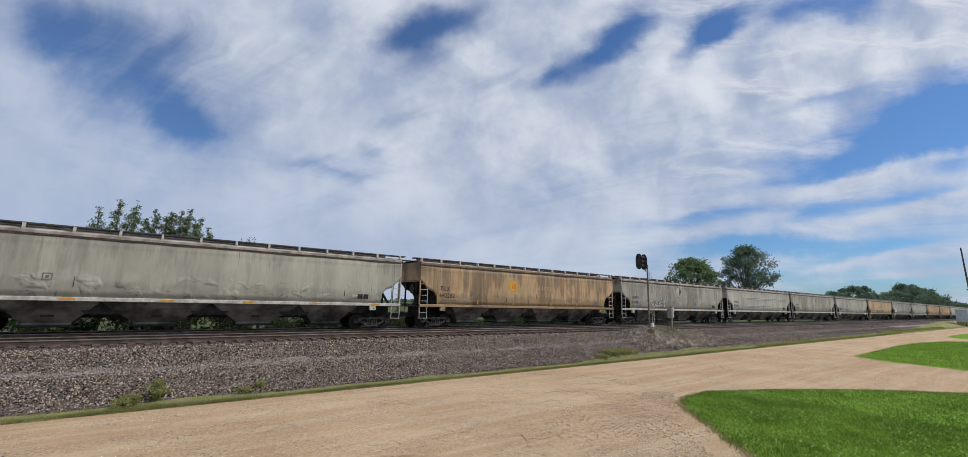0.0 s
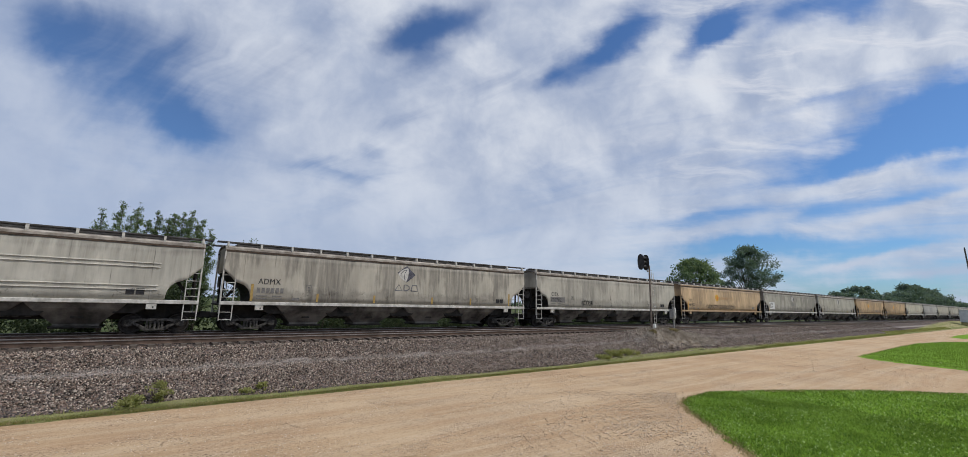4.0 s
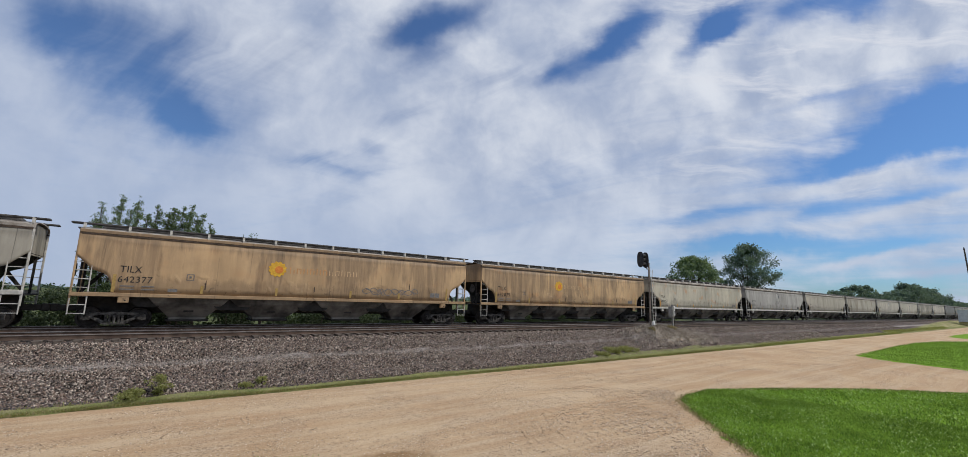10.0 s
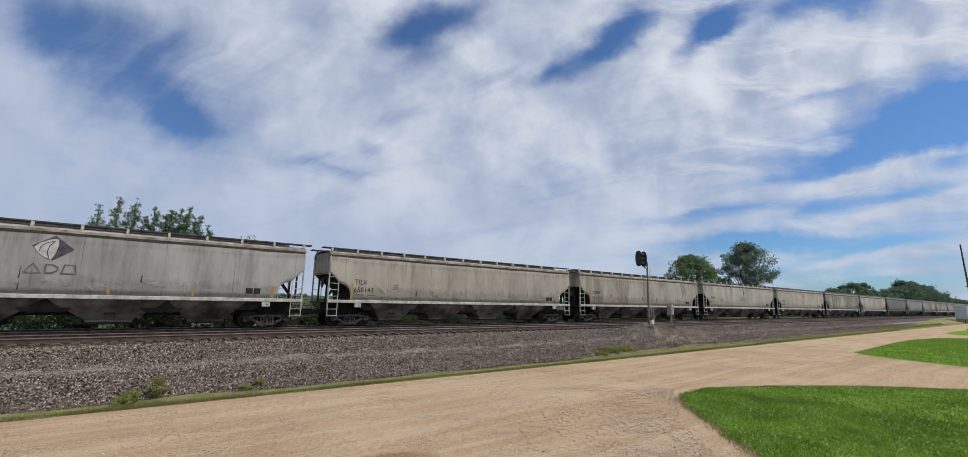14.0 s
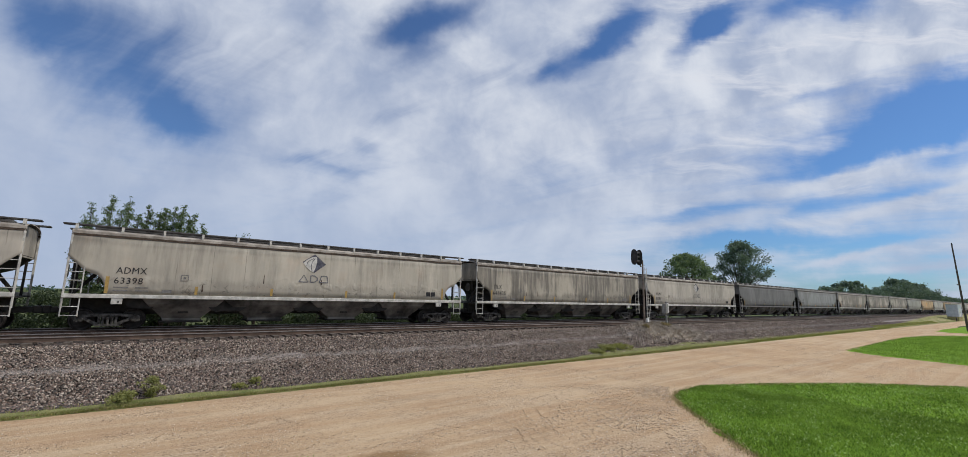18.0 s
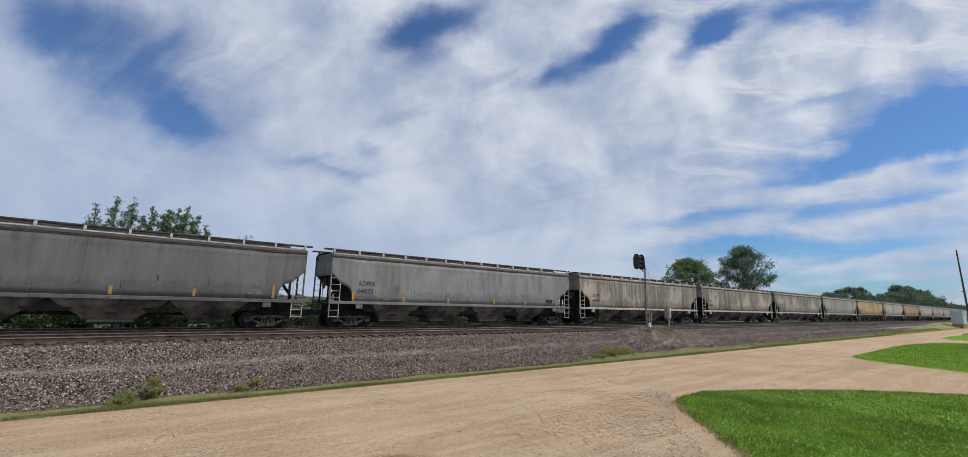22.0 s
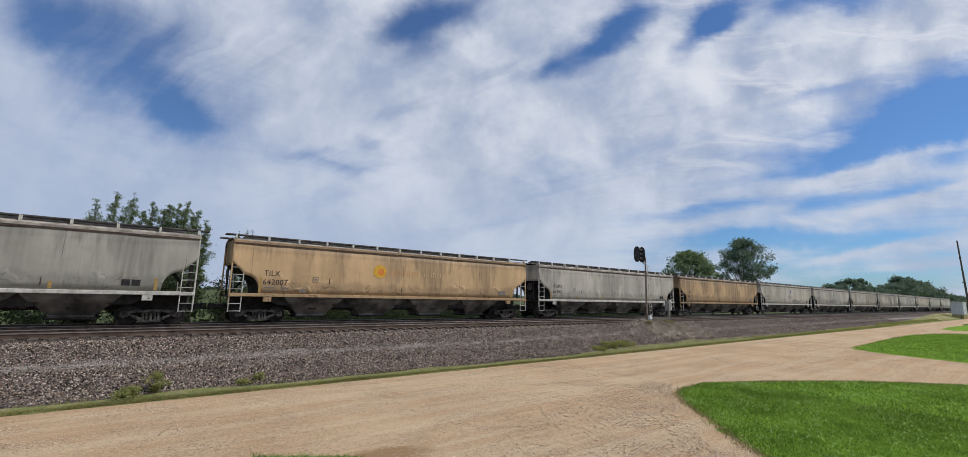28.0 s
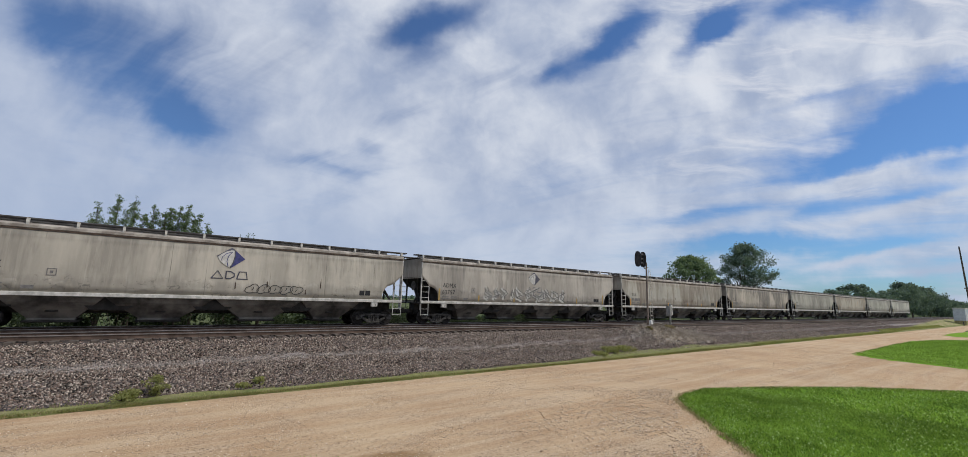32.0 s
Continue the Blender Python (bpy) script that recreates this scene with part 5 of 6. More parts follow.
    for f in (0.25, 0.6, 0.93):
        part("ladder_stay", rod(bmesh.new(), (0, 0, h * f), (0.28, -0.06, h * f), 0.012, sides=6), SIGNAL_GREY, thing)
    part("junction_box", bevelled(boxes((-0.02, 0.20, -0.30, -0.12, 0.10, 0.42)), 0.02), PATCH_WHITE, thing, "small white junction box")
    return thing


make_signal()


def make_relay_box():
    x, y = 34.05, 19.55
    thing = tagged(new("relay_box"), "small grey relay box on a steel post beside the track", "relay box")
    thing.location = (x, y, ground_at(x, y))
    part("post", bevelled(boxes((-0.055, 0.055, -0.055, 0.055, -0.2, 1.95)), 0.01), SIGNAL_GREY, thing)
    box_ = part("cabinet", bevelled(boxes((-0.34, 0.02, -0.16, 0.16, 0.98, 1.78)), 0.02), SIGNAL_GREY, thing)
    part("door", bevelled(boxes((-0.31, -0.01, -0.19, -0.162, 1.02, 1.74)), 0.01), SIGNAL_GREY, box_)
    part("latch", bevelled(boxes((-0.06, -0.03, -0.21, -0.19, 1.32, 1.46)), 0.005), WALK_STEEL, box_)
    # A separate white plate stands for the white face right of the cabinet.
    part("white_plate", bevelled(boxes((0.08, 0.26, -0.08, -0.05, 1.05, 1.85)), 0.008), PATCH_WHITE, thing, "narrow white plate for the cabinet's white face")
    part("stake", rod(bmesh.new(), (0.30, 0.02, -0.2), (0.22, -0.03, 1.9), 0.022, sides=8), WALK_STEEL, thing, "thin dark stake")
    return thing


make_relay_box()
pole = tagged(new("utility_pole"), "tall leaning weathered wooden utility pole by the lawn", "utility pole")
pole.location = (98.6, 8.38, -0.03)
part("shaft", rod(bmesh.new(), (0, 0, -0.2), (-0.05, 0.40, 13.1), 0.15, 0.085, 12), POLE_WOOD, pole)
part("pole_cap", rod(bmesh.new(), (-0.05, 0.40, 13.1), (-0.05, 0.41, 13.45), 0.11, 0.06, 10), WALK_STEEL, pole)
part("insulator", rod(bmesh.new(), (-0.03, 0.20, 7.0), (-0.03, 0.50, 7.0), 0.09, 0.09, 8), SIGNAL_GREY, pole)
part("ground_sleeve", bevelled(boxes((-0.13, 0.13, -0.24, -0.19, 0.2, 2.6)), 0.01), WALK_STEEL, pole)


def make_hut():
    thing = tagged(new("equipment_hut"), "windowless pale metal equipment hut beside the track", "hut")
    thing.location = (176, 17.45, 0.0)
    part("wall", boxes((0, 7.6, -1.15, 1.15, 1.2, 4.45)), HUT_GREY, thing)
    part("roof", bevelled(boxes((-0.12, 7.72, -1.27, 1.27, 4.45, 4.62)), 0.05), PALE_STEEL, thing)
    part("base", boxes((0.1, 7.5, -1.1, 1.1, -0.05, 1.2)), BALLAST, thing, "rubble footing")
    # White panel added for the sunlit side wall, with a made-up handle.
    d = part("door", bevelled(boxes((2.4, 3.4, -1.20, -1.15, 1.3, 3.4)), 0.01), PATCH_WHITE, thing, "white panel in place of the sunlit side wall")
    part("door_handle", boxes((3.2, 3.3, -1.25, -1.20, 2.2, 2.35)), WALK_STEEL, d)
    for k in range(3):
        part("wall_rib", boxes((-0.04, 0.0, -0.75 + k * 0.75 - 0.04, -0.75 + k * 0.75 + 0.04, 1.2, 4.45)), HUT_GREY, thing)
    return thing


make_hut()
bollard = tagged(new("marker_post"), "short dark marker post by the gravel road", "post")
bollard.location = (172.0, 16.46, 0)
part("post", rod(bmesh.new(), (0, 0, -0.2), (0, 0, 1.0), 0.09, 0.09, 8), WALK_STEEL, bollard)
part("cap", rod(bmesh.new(), (0, 0, 1.0), (0, 0, 1.06), 0.10, 0.04, 8), WALK_STEEL, bollard)


# ---- scatter helpers ----
def mesh_from(name, verts, faces, mat):
    me = bpy.data.meshes.new(name)
    verts, faces = np.asarray(verts, np.float32), np.asarray(faces, np.int32)
    n, k = faces.shape
    me.vertices.add(len(verts))
    me.vertices.foreach_set("co", verts.ravel())
    me.loops.add(n * k)
    me.loops.foreach_set("vertex_index", faces.ravel())
    me.polygons.add(n)
    me.polygons.foreach_set("loop_start", np.arange(0, n * k, k, dtype=np.int32))
    me.update(calc_edges=True)
    me.validate()
    me.materials.append(mat)
    return me


def turns(rng, n):
    """Random rotations as n 3 x 3 matrices."""
    q = rng.normal(size=(n, 4))
    q /= np.linalg.norm(q, axis=1)[:, None]
    w, x, y, z = q.T
    return np.stack([np.stack([1 - 2 * (y * y + z * z), 2 * (x * y - z * w), 2 * (x * z + y * w)], 1),
                     np.stack([2 * (x * y + z * w), 1 - 2 * (x * x + z * z), 2 * (y * z - x * w)], 1),
                     np.stack([2 * (x * z - y * w), 2 * (y * z + x * w), 1 - 2 * (x * x + y * y)], 1)], 1)


CUBE = np.array([(x, y, z) for x in (-1, 1) for y in (-1, 1) for z in (-1, 1)], float)
CUBE_FACES = np.array([(0, 1, 3, 2), (4, 6, 7, 5), (0, 4, 5, 1), (2, 3, 7, 6), (0, 2, 6, 4), (1, 5, 7, 3)])
OCTA = np.array([(1, 0, 0), (-1, 0, 0), (0, 1, 0), (0, -1, 0), (0, 0, 1), (0, 0, -1)], float)
OCTA_FACES = np.array([(0, 2, 4), (2, 1, 4), (1, 3, 4), (3, 0, 4), (2, 0, 5), (1, 2, 5), (3, 1, 5), (0, 3, 5)])


def stones(name, spots, low, high, mat, label, seed, octa=False, squash=0.8):
    rng = np.random.default_rng(seed)
    n = len(spots)
    base, faces = (OCTA, OCTA_FACES) if octa else (CUBE, CUBE_FACES)
    size = rng.uniform(low, high, (n, 1)) * rng.uniform(0.6, 1.2, (n, 3))
    pts = base[None] * (1 + rng.uniform(-0.35, 0.25, (n, len(base), 3))) * size[:, None, :] * 0.5
    pts = np.einsum("nij,nkj->nki", turns(rng, n), pts)
    pts[:, :, 2] = pts[:, :, 2] * squash + (rng.uniform(0, 0.35, n) * size[:, 0])[:, None]
    pts += np.asarray(spots)[:, None, :]
    idx = faces[None] + (np.arange(n) * len(base))[:, None, None]
    me = mesh_from(name, pts.reshape(-1, 3), idx.reshape(-1, faces.shape[1]), mat)
    return tagged(new(name, me), label, kind="stuff")


def inside(px, py, pts):
    hit = np.zeros(len(px), bool)
    for (xa, ya), (xb, yb) in zip(pts, pts[1:] + pts[:1]):
        c = ((ya > py) != (yb > py)) & (px < (xb - xa) * (py - ya) / (yb - ya + 1e-12) + xa)
        hit ^= c
    return hit


def blades(name, spots, tall, wide, mat, label, seed, lean=0.5):
    """Grass: a bent pointed blade at each spot."""
    rng = np.random.default_rng(seed)
    n = len(spots)
    a = rng.uniform(0, math.tau, n)
    h = tall * rng.uniform(0.5, 1.15, n)
    out = lean * h * rng.uniform(0.2, 1.0, n)
    b = rng.uniform(0, math.tau, n)
    side = np.stack([np.cos(a), np.sin(a), 0 * a], 1) * (wide * rng.uniform(0.6, 1.3, n))[:, None] / 2
    go = np.stack([np.cos(b) * out, np.sin(b) * out, h], 1)
    p = np.asarray(spots)
    v = np.stack([p - side, p + side, p + go * np.array([0.45, 0.45, 0.62]) + side * 0.7, p + go, p + go * np.array([0.45, 0.45, 0.62]) - side * 0.7], 1)
    idx = (np.arange(n) * 5)[:, None] + np.arange(5)[None]
    me = mesh_from(name, v.reshape(-1, 3), idx, mat)
    return tagged(new(name, me), label, kind="stuff")


def heights(xs, ys):
    return np.array([ground_at(x, y) for x, y in zip(xs, ys)])


# ---- trees and bushes ----
def crown_mesh(name, rng, clumps, leaves, leaf, mat, spread):
    """Leaves in loose clumps. clumps: rows of centre and radius."""
    parts_ = []
    for cx, cy, cz, r in clumps:
        n = max(6, int(leaves * r * r))
        d = rng.normal(size=(n, 3))
        d /= np.linalg.norm(d, axis=1)[:, None]
        rad = r * rng.uniform(0.25, 1.0, n) ** 0.6 * (1 + spread * rng.normal(size=n) * 0.3)
        parts_.append(np.array([cx, cy, cz]) + d * rad[:, None] * np.array([1.0, 1.0, 0.85]))
    p = np.concatenate(parts_)
    n = len(p)
    s = leaf * rng.uniform(0.6, 1.3, n)
    base = np.array([(-0.5, 0, 0), (0, 0.32, 0.06), (0.5, 0, 0), (0, -0.32, 0.06)])
    v = np.einsum("nij,kj->nki", turns(rng, n), base) * s[:, None, None] + p[:, None, :]
    idx = (np.arange(n) * 4)[:, None] + np.arange(4)[None]
    return mesh_from(name, v.reshape(-1, 3), idx, mat)


def tree(x, y, high, wide, seed, label, leaf=0.2, low=0.25, leaves=90, mat=None, name="tree", count=38, spread=1.0, z=None, tilt=0.0):
    """A trunk that forks into limbs, each ending in a clump of leaves."""
    rng = np.random.default_rng(seed)
    thing = tagged(new(name), label, "tree" if name == "tree" else "bush")
    thing.location = (x, y, (-0.03 if z is None else z))
    bm = bmesh.new()
    fork = high * max(0.12, low)
    thick = 0.022 * high
    if name == "tree":
        rod(bm, (0, 0, -0.2), (tilt * 0.3, 0, fork), thick, thick * 0.75, 9)
    clumps = []
    half = wide / 2
    for k in range(count):
        f = rng.uniform(0, 1) ** 0.85
        zc = fork * 0.9 + (high - fork * 0.9) * f
        g_ = (zc - fork * 0.7) / (high - fork * 0.7)
        reach = half * math.sqrt(max(0.05, 1 - (2 * g_ - 0.95) ** 2)) * rng.uniform(0.35, 1.0)
        a = rng.uniform(0, math.tau)
        r = half * rng.uniform(0.13, 0.30) * (1.0 if count < 60 else 0.72)
        c = (math.cos(a) * max(0, reach - r * 0.4) + tilt * g_, math.sin(a) * max(0, reach - r * 0.4), min(zc, high - r * 0.8))
        clumps.append((*c, r))
        if name == "tree" and k % 2 == 0:
            start = Vector((tilt * 0.3, 0, fork * rng.uniform(0.75, 1.0)))
            mid = start.lerp(Vector(c), 0.5) + Vector((0, 0, 0.06 * high))
            rod(bm, start, mid, thick * 0.24, thick * 0.15, 6)
            rod(bm, mid, Vector(c), thick * 0.15, thick * 0.05, 6)
    if name == "tree":
        part("trunk", bm, BARK, thing)
    else:
        for k in range(7):
            rod(bm, (rng.uniform(-0.1, 0.1), rng.uniform(-0.1, 0.1), -0.1), clumps[k][:3], 0.022, 0.008, 5)
        part("stem", bm, BARK, thing)
    part("crown", crown_mesh("crown", rng, clumps, leaves, leaf, mat or LEAF, spread), None, thing)
    return thing


TREE_WORD = "leafy green tree with a ragged crown"


def plume_tree(x, y, leaders, seed, label, leaf=0.088, leaves=420, mat=None):
    """Several upright leaders, each a tapering plume of small leafy twigs. leaders: (offset, height, half width)."""
    rng = np.random.default_rng(seed)
    thing = tagged(new("tree"), label, "tree")
    thing.location = (x, y, -0.03)
    bm, clumps = bmesh.new(), []
    rod(bm, (0, 0, -0.2), (0.05, 0, 1.2), 0.14, 0.11, 9)
    for off, high, half in leaders:
        foot = Vector((0.05, 0, 1.0))
        bend = Vector((off * 0.75, rng.uniform(-0.4, 0.4), high * 0.5))
        tip = Vector((off, rng.uniform(-0.5, 0.5), high))
        rod(bm, foot, bend, 0.07, 0.045, 7)
        rod(bm, bend, tip, 0.045, 0.008, 6)
        n = int(26 + high * half * 15)
        for k in range(n):
            f = 0.15 + 0.85 * (k + rng.random()) / n
            c = foot.lerp(bend, f * 2) if f < 0.5 else bend.lerp(tip, f * 2 - 1)
            room = half * min(1.0, (1.04 - f) * 3.2) ** 0.8 * rng.uniform(0.2, 1.15)
            a = rng.uniform(0, math.tau)
            e = c + Vector((math.cos(a) * room, math.sin(a) * room, rng.uniform(0.0, 0.35)))
            rod(bm, c - Vector((0, 0, 0.15)), e, 0.010, 0.005, 4)
            clumps.append((e.x, e.y, e.z, rng.uniform(0.13, 0.30) * (0.55 + 0.6 * min(1.0, (1.05 - f) * 3))))
    part("trunk", bm, BARK, thing)
    part("crown", crown_mesh("crown", rng, clumps, leaves, leaf, mat or LEAF, 1.0), None, thing)
    return thing


for x, y, sd, leaders in ((-2.3, 33.9, 1, ((-0.9, 7.3, 0.35), (-0.62, 7.95, 0.35), (0.25, 8.65, 0.5), (0.72, 7.9, 0.45))),
                          (-0.9, 33.7, 2, ((-0.37, 8.55, 0.5), (0.15, 7.6, 0.5), (0.58, 8.3, 0.6))),
                          (1.0, 33.8, 3, ((-0.72, 7.9, 0.5), (-0.45, 8.4, 0.55), (0.02, 8.45, 0.65), (0.42, 8.5, 0.6), (0.85, 7.9, 0.5))),
                          (2.2, 34.0, 4, ((-0.08, 8.2, 0.45), (0.45, 7.4, 0.45)))):
    plume_tree(x, y, leaders, sd, TREE_WORD + " behind the track", leaves=1500)
plume_tree(5.0, 33.8, ((-0.5, 6.95, 0.3), (0.0, 7.10, 0.3), (0.45, 7.15, 0.3)), 6, "thin young tree with sparse leaves behind the track", leaves=500)
plume_tree(6.2, 34.1, ((-0.45, 6.2, 0.45), (0.0, 6.6, 0.5), (0.45, 6.1, 0.45)), 8, "slender leafy green tree behind the track", leaves=900)
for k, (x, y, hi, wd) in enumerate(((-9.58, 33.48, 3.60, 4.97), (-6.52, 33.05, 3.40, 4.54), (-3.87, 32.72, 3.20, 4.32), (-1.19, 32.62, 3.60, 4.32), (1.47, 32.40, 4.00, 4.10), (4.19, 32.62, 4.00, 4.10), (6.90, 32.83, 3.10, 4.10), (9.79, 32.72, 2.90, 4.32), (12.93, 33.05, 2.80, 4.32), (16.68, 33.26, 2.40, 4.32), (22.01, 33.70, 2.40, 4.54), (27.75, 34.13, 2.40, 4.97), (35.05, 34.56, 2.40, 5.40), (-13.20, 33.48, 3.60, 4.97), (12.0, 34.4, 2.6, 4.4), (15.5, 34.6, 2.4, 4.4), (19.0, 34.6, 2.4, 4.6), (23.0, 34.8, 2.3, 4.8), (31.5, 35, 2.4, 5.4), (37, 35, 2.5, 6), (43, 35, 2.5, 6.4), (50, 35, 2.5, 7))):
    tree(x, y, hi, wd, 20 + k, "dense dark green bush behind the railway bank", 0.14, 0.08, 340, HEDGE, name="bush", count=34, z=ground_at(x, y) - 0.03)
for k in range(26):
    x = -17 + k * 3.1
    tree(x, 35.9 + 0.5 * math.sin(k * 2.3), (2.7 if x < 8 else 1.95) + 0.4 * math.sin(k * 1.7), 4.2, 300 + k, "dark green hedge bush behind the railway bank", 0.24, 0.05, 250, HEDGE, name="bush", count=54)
tree(90.8, 47.5, 13.7, 12.6, 45, "broad green tree beyond the railway", 0.42, 0.18, 80, LEAF_SUNLIT_TINT, count=150)
tree(105.5, 49.7, 10.8, 6.8, 42, "smaller green tree beyond the railway", 0.36, 0.2, 100, LEAF_SUNLIT_TINT, count=80)
tree(118, 47.5, 18.9, 15.0, 43, "tall round dark green tree beyond the railway", 0.36, 0.20, 100, LEAF_HAZED, count=150)
FAR = ((189.9, 49.7, 8.3, 10.6), (203.6, 51.8, 10.4, 12.7), (215.9, 49.7, 13.0, 13.7), (227.1, 48.6, 13.3, 12.6), (239.8, 50.8, 11.8, 12.6), (254.1, 49.7, 10.9, 14.7), (273.0, 51.8, 10.9, 15.8), (291.4, 49.7, 13.2, 17.9),
       (312.1, 49.7, 18.2, 19.9), (335.0, 50.8, 18.4, 19.9), (359.7, 49.7, 17.6, 19.9), (386.8, 50.8, 16.0, 21.0), (415.6, 49.7, 14.2, 21.0), (450.9, 50.8, 12.4, 23.1), (491.9, 47.5, 11.4, 23.1), (543.4, 45.4, 11.4, 27.3))
for k, (x, y, hi, wd) in enumerate(FAR):
    tree(x, y, hi, wd, 60 + k, "distant green tree in a row along the railway", 0.9, 0.08, 26, LEAF_HAZED, count=80)
# the horizon's woods
rng = np.random.default_rng(77)
clumps = []
for k in range(520):
    a = rng.uniform(-0.25, 2.6)
    d = rng.uniform(650, 900)
    clumps.append((d * math.cos(a), 60 + d * abs(math.sin(a)), rng.uniform(0.5, 2.5), rng.uniform(3.0, 5.0)))
tagged(new("far_woods", crown_mesh("far_woods", rng, clumps, 1.2, 5.0, LEAF_HAZED, 1.0)), "low line of distant woods", kind="stuff")

# ---- weeds, sticks, grass and stones ----
for k, (x, y, hi, wd) in enumerate(((-0.1, 16.85, 0.30, 1.0), (0.5, 17.0, 0.62, 0.85), (3.4, 17.1, 0.30, 0.5), (2.9, 17.0, 0.18, 0.6), (21.9, 17.25, 0.22, 1.3), (23.4, 17.50, 0.34, 1.5), (24.9, 17.55, 0.30, 1.5), (33.4, 19.3, 0.35, 1.0), (31.0, 19.5, 0.3, 0.8))):
    tree(x, y, hi, wd, 120 + k, "small green weed at the foot of the bank" if k < 7 else "dry scrubby weed on the signal mound", 0.06, 0.1, 3600, PALE_GRASS if k < 7 else DRY_BLADE, name="weed", count=34, z=ground_at(x, y) - 0.02)
stick = tagged(new("dead_branch"), "bare grey dead branch lying on the stones", "branch")
stick.location = (2.8, 17.3, ground_at(2.8, 17.3) + 0.03)
bm = bmesh.new()
rod(bm, (-0.6, -0.15, 0.02), (0.05, 0.0, 0.10), 0.018, 0.014, 6)
rod(bm, (0.05, 0.0, 0.10), (0.5, 0.35, 0.42), 0.014, 0.006, 6)
rod(bm, (0.05, 0.0, 0.10), (0.35, 0.05, 0.16), 0.010, 0.005, 6)
part("branch", bm, STICK, stick)

rng = np.random.default_rng(5)


def strew(n, x0, x1, y0, y1, lift=0.0):
    xs, ys = rng.uniform(x0, x1, n), rng.uniform(y0, y1, n)
    p = np.stack([xs, ys, heights(xs, ys) + lift], 1)
    bare = rng.random(n) < np.exp(-(((xs - 34.4) / 4.0) ** 2 + ((ys - 19.2) / 1.5) ** 2)) * 1.75   # the mound has few stones
    return p[~bare]


stones("ballast_stones", strew(92000, -7, 27, 16.90, 21.65), 0.033, 0.090, BALLAST_STONE, "loose grey and pinkish crushed rock on the bank", 1, True, squash=1.0)
stones("ballast_stones", strew(32000, 27, 64, 17.0, 21.65), 0.05, 0.135, BALLAST_STONE, "loose grey and pinkish crushed rock on the bank", 2, True, squash=1.0)
stones("ballast_stones", strew(9000, -9, 33, 21.5, 29.3), 0.04, 0.10, BALLAST_STONE, "crushed rock between the rails", 3, True)
stones("ballast_stones", strew(7500, 64, 108, 18.2, 21.6), 0.06, 0.15, BALLAST_STONE, "coarse crushed rock on the far bank", 4, True)

pts = rng.uniform((-4, 4), (17, 16.2), (60000, 2))
keep = np.array([noise.noise(Vector((a * 0.55, b * 0.8, 4))) > rng.uniform(-0.25, 0.75) for a, b in pts]) & ~inside(pts[:, 0], pts[:, 1], LAWN_A)
pts = pts[keep]
stones("road_pebbles", np.column_stack([pts, np.full(len(pts), 0.004)]), 0.014, 0.048, ROAD_PEBBLE, "loose tan pebbles on the gravel road", 6, True, 0.5)
pts = rng.uniform((10, 4), (46, 16.2), (10000, 2))
keep = np.array([noise.noise(Vector((a * 0.4, b * 0.8, 9))) > rng.uniform(-0.2, 0.5) for a, b in pts]) & ~inside(pts[:, 0], pts[:, 1], LAWN_A)
pts = pts[keep]
stones("road_pebbles", np.column_stack([pts, np.full(len(pts), 0.004)]), 0.025, 0.07, ROAD_PEBBLE, "loose tan pebbles on the gravel road", 7, True, 0.5)
# coarser stones thrown out where the drive bends round the lawn
f, d = rng.uniform(0, 1, 7000), np.abs(rng.normal(0, 2.0, 7000)) + 0.15
pts = np.stack([np.interp(f, (0, 0.5, 1), (8.6, 12.4, 17.0)) - 0.78 * d, np.interp(f, (0, 0.5, 1), (3.0, 6.8, 9.6)) + 0.62 * d], 1)
keep = (pts[:, 1] < 16) & ~inside(pts[:, 0], pts[:, 1], LAWN_A) & (np.array([noise.noise(Vector((a * 0.7, b * 0.7, 5))) for a, b in pts]) > rng.uniform(-0.5, 0.5, len(pts)))
pts = pts[keep]
stones("road_pebbles", np.column_stack([pts, np.full(len(pts), 0.006)]), 0.022, 0.068, ROAD_PEBBLE, "coarse tan stones where the drive bends round the lawn", 8, True, 0.6)


def lawn_blades(outline, n, x0, x1, y0, y1, tall, wide, seed, label):
    p = rng.uniform((x0, y0), (x1, y1), (n, 2))
    p = p[inside(p[:, 0], p[:, 1], outline)]
    blades("lawn_grass", np.column_stack([p, np.full(len(p), 0.045)]), tall, wide, BLADE, label, seed, 1.1)


lawn_blades(LAWN_A, 90000, 8, 19, 1, 9.2, 0.055, 0.020, 1, "short bright green grass of the lawn")
lawn_blades(LAWN_A, 50000, 17, 32, -2, 9.2, 0.065, 0.032, 2, "short bright green grass of the lawn")
lawn_blades(LAWN_B, 60000, 38, 86, -2, 10.6, 0.07, 0.035, 3, "green grass of the further lawn")
# Short pale blades strewn in patches as specks in the lawn.
p = rng.uniform((9, 0), (30, 9.2), (16000, 2))
p = p[inside(p[:, 0], p[:, 1], LAWN_A)]
p = p[np.array([noise.noise(Vector((a * 0.6, b * 0.9, 7))) for a, b in p]) > rng.uniform(-0.3, 0.7, len(p))]
blades("lawn_clover", np.column_stack([p, np.full(len(p), 0.06)]), 0.045, 0.035, PALE_SPECK, "pale specks of grass in the lawn", 17, 1.4)
p = np.stack([rng.uniform(-7, 43, 60000), 16.29 + np.abs(rng.normal(0, 0.21, 60000))], 1)
p = p[p[:, 1] < 17.7]
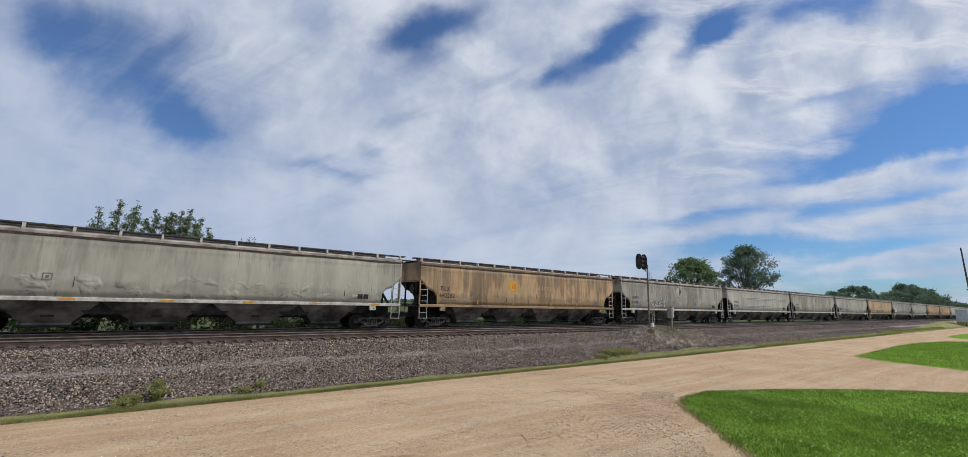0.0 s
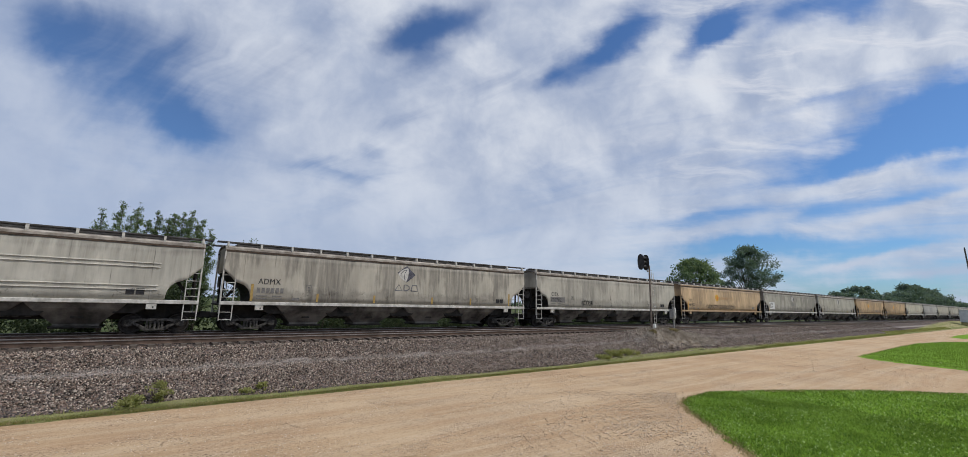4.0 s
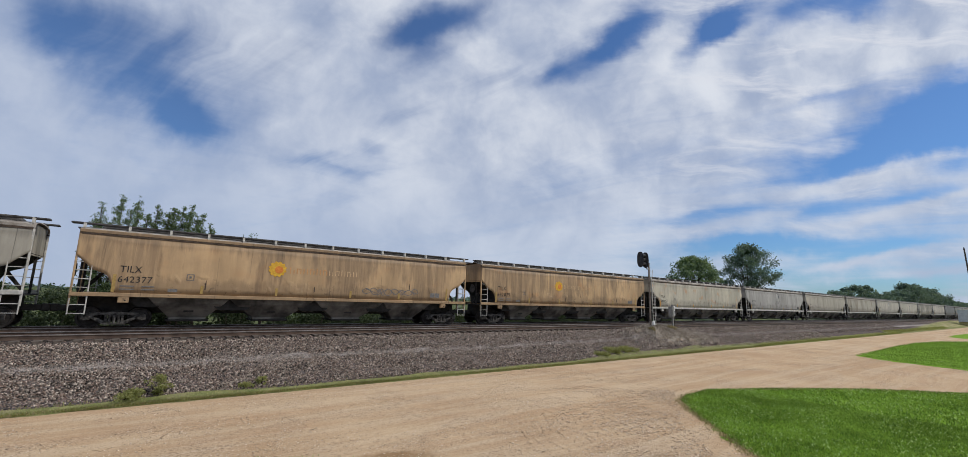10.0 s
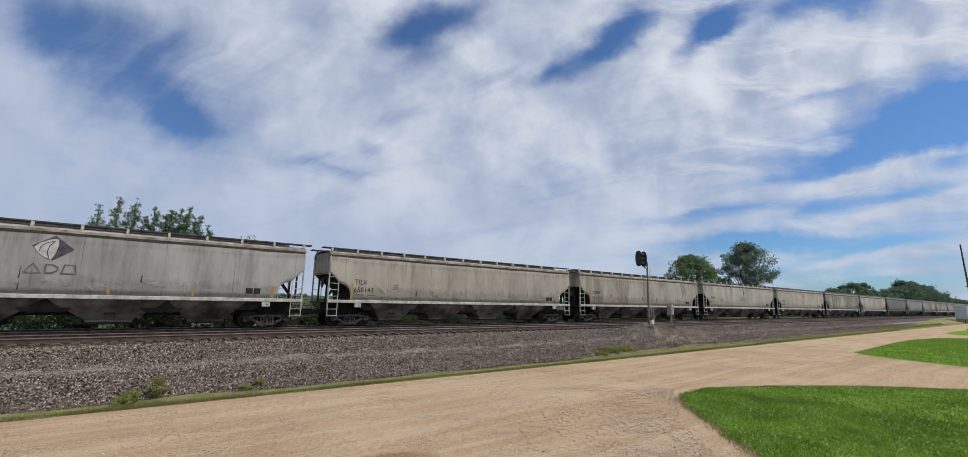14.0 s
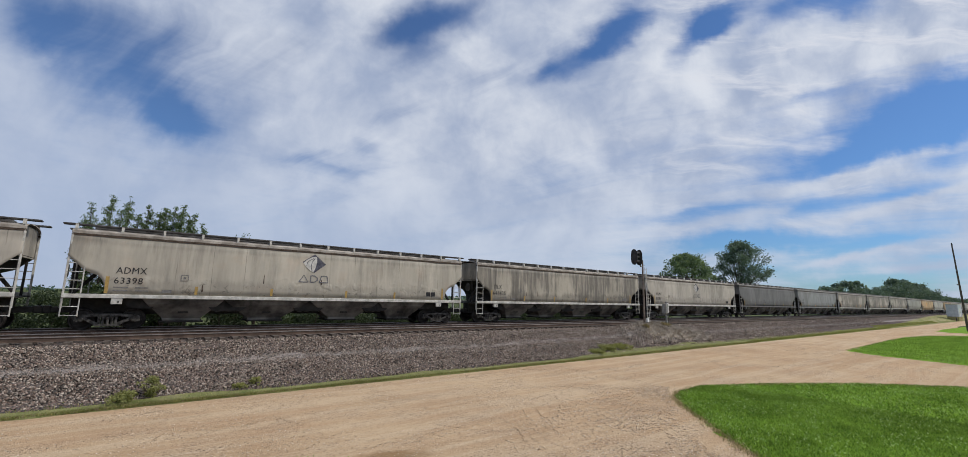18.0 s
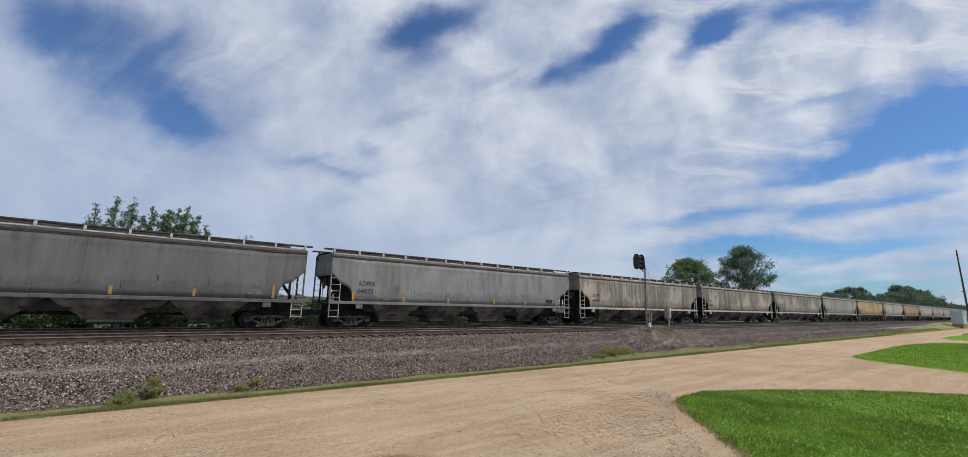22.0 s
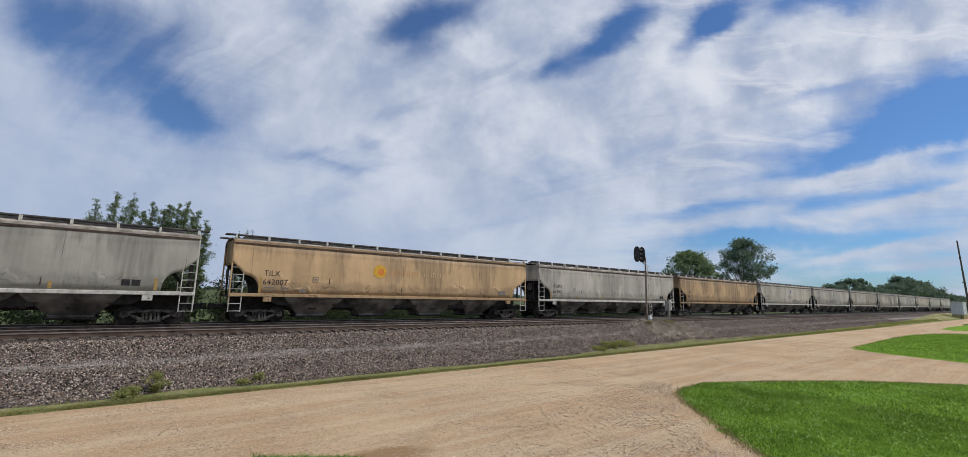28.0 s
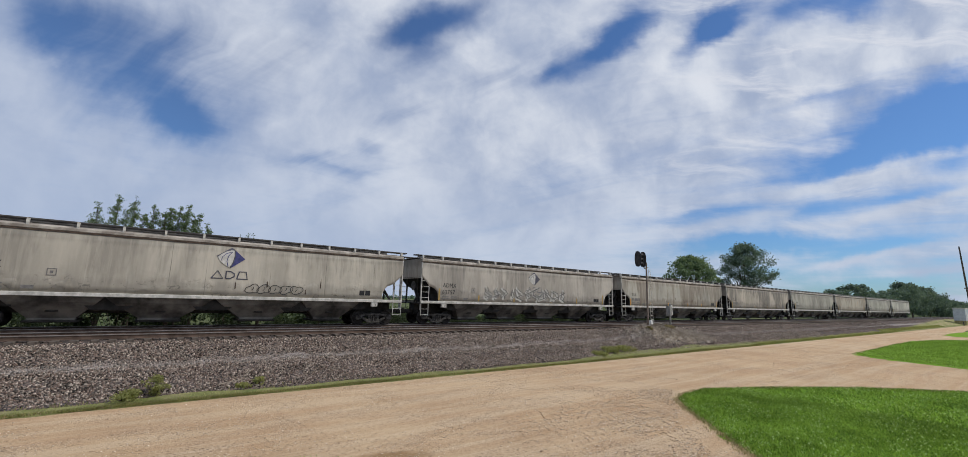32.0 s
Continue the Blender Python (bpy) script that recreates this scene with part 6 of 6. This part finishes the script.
thick = np.array([noise.noise(Vector((a * 0.5, b * 1.2, 2))) for a, b in p]) > rng.uniform(-0.9, 0.2, len(p))
p = p[thick]
z = np.maximum(heights(p[:, 0], p[:, 1]), 0.02)
half = rng.random(len(p)) < 0.78
blades("verge_grass", np.column_stack([p, z])[half], 0.075, 0.020, PALE_GRASS, "weedy green grass along the road edge", 11, 0.8)
blades("verge_grass", np.column_stack([p, z])[~half], 0.085, 0.018, DRY_BLADE, "dry straw-coloured grass along the road edge", 12, 1.0)
p = np.stack([rng.uniform(43, 96, 26000), 16.40 + np.abs(rng.normal(0, 0.34, 26000))], 1)
blades("verge_grass", np.column_stack([p, np.maximum(heights(p[:, 0], p[:, 1]), 0.02)]), 0.09, 0.035, PALE_GRASS, "weedy green grass along the road edge", 18, 0.8)
p = rng.uniform((90, 16.75), (144, 17.9), (7000, 2))
blades("verge_grass", np.column_stack([p, heights(p[:, 0], p[:, 1])]), 0.10, 0.08, PALE_GRASS, "yellowish green grass along the far road edge", 13, 0.8)
p = np.stack([rng.normal(33.8, 2.4, 9000), rng.normal(19.2, 0.8, 9000)], 1)
p = p[(p[:, 1] > 17.5) & (p[:, 1] < 21.3)]
blades("mound_straw", np.column_stack([p, heights(p[:, 0], p[:, 1]) + 0.02]), 0.15, 0.035, STRAW, "dry straw on the signal mound", 14, 2.2)
f = rng.uniform(0, 1, 3000)
p = np.stack([2.0 + 1.7 * f + rng.normal(0, 0.08, 3000), 9.95 - 1.15 * f + rng.normal(-0.12, 0.16, 3000)], 1)
blades("grass_tuft", np.column_stack([p, np.zeros(len(p))]), 0.055, 0.016, BLADE, "thin grass tuft in the gravel", 15, 1.0)

rim = []
for (xa, ya), (xb, yb) in zip(LAWN_A[:10], LAWN_A[1:11]):
    for k in range(int(math.hypot(xb - xa, yb - ya) * 260)):
        f = rng.random()
        rim.append((xa + (xb - xa) * f + rng.normal(0, 0.10), ya + (yb - ya) * f + rng.normal(0, 0.10), 0.01))
blades("lawn_rim", np.array(rim), 0.07, 0.018, DRY_BLADE, "dry yellowed grass round the lawn's edge", 16, 1.2)

# ---- wooden ties ----
tie_mesh = mesh_of("tie", bevelled(boxes((-0.115, 0.115, -1.30, 1.30, -0.18, 0.0)), 0.012), TIE_WOOD)
for k in range(300):
    t_ = part("tie", tie_mesh, None, near_track)
    t_.matrix_basis = pose(-12 + k * 0.53 + rng.uniform(-0.03, 0.03), rng.uniform(-0.04, 0.04), RAIL + NEAR_RAISE - 0.172, 0, 0, rng.uniform(-1.5, 1.5))
bm = bmesh.new()
for k in range(420):
    x = -30 + k * 0.53
    box(bm, x - 0.11, x + 0.11, -1.3, 1.3, RAIL - 0.36, RAIL - 0.172)
tagged(part("ties", bm, TIE_WOOD, far_track), kind="stuff")


# ---- what moves ----
def motions():
    for k, car in enumerate(cars):
        walk(car, [(t, pose(car_place(k, t), TRACK_FAR, RAIL)) for t in (0.0, 8.0, 16.0, 24.0, 32.0)])
        start = max(0.0, (car_place(k, 0.0) - 48) / SPEED)
        stop = min(32.0, (car_place(k, 0.0) + 17) / SPEED)
        turn = math.degrees(SPEED / FPS / RADIUS)
        for truck in [c for c in car.children if c.name.startswith("truck")]:
            for w in [c for c in truck.children if c.name.startswith("wheelset")]:
                x = w.location.x
                i0, i1 = math.ceil(start * FPS), math.floor(stop * FPS)
                rows = [(i / FPS, pose(x, 0, RADIUS, 0, -turn * (i - i0), 0)) for i in range(i0, i1 + 1)]
                if i0 > 0:
                    rows.insert(0, (0.0, pose(x, 0, RADIUS)))
                if i1 < 32 * FPS:
                    rows.append((32.0, rows[-1][1]))
                walk(w, rows)


motions()
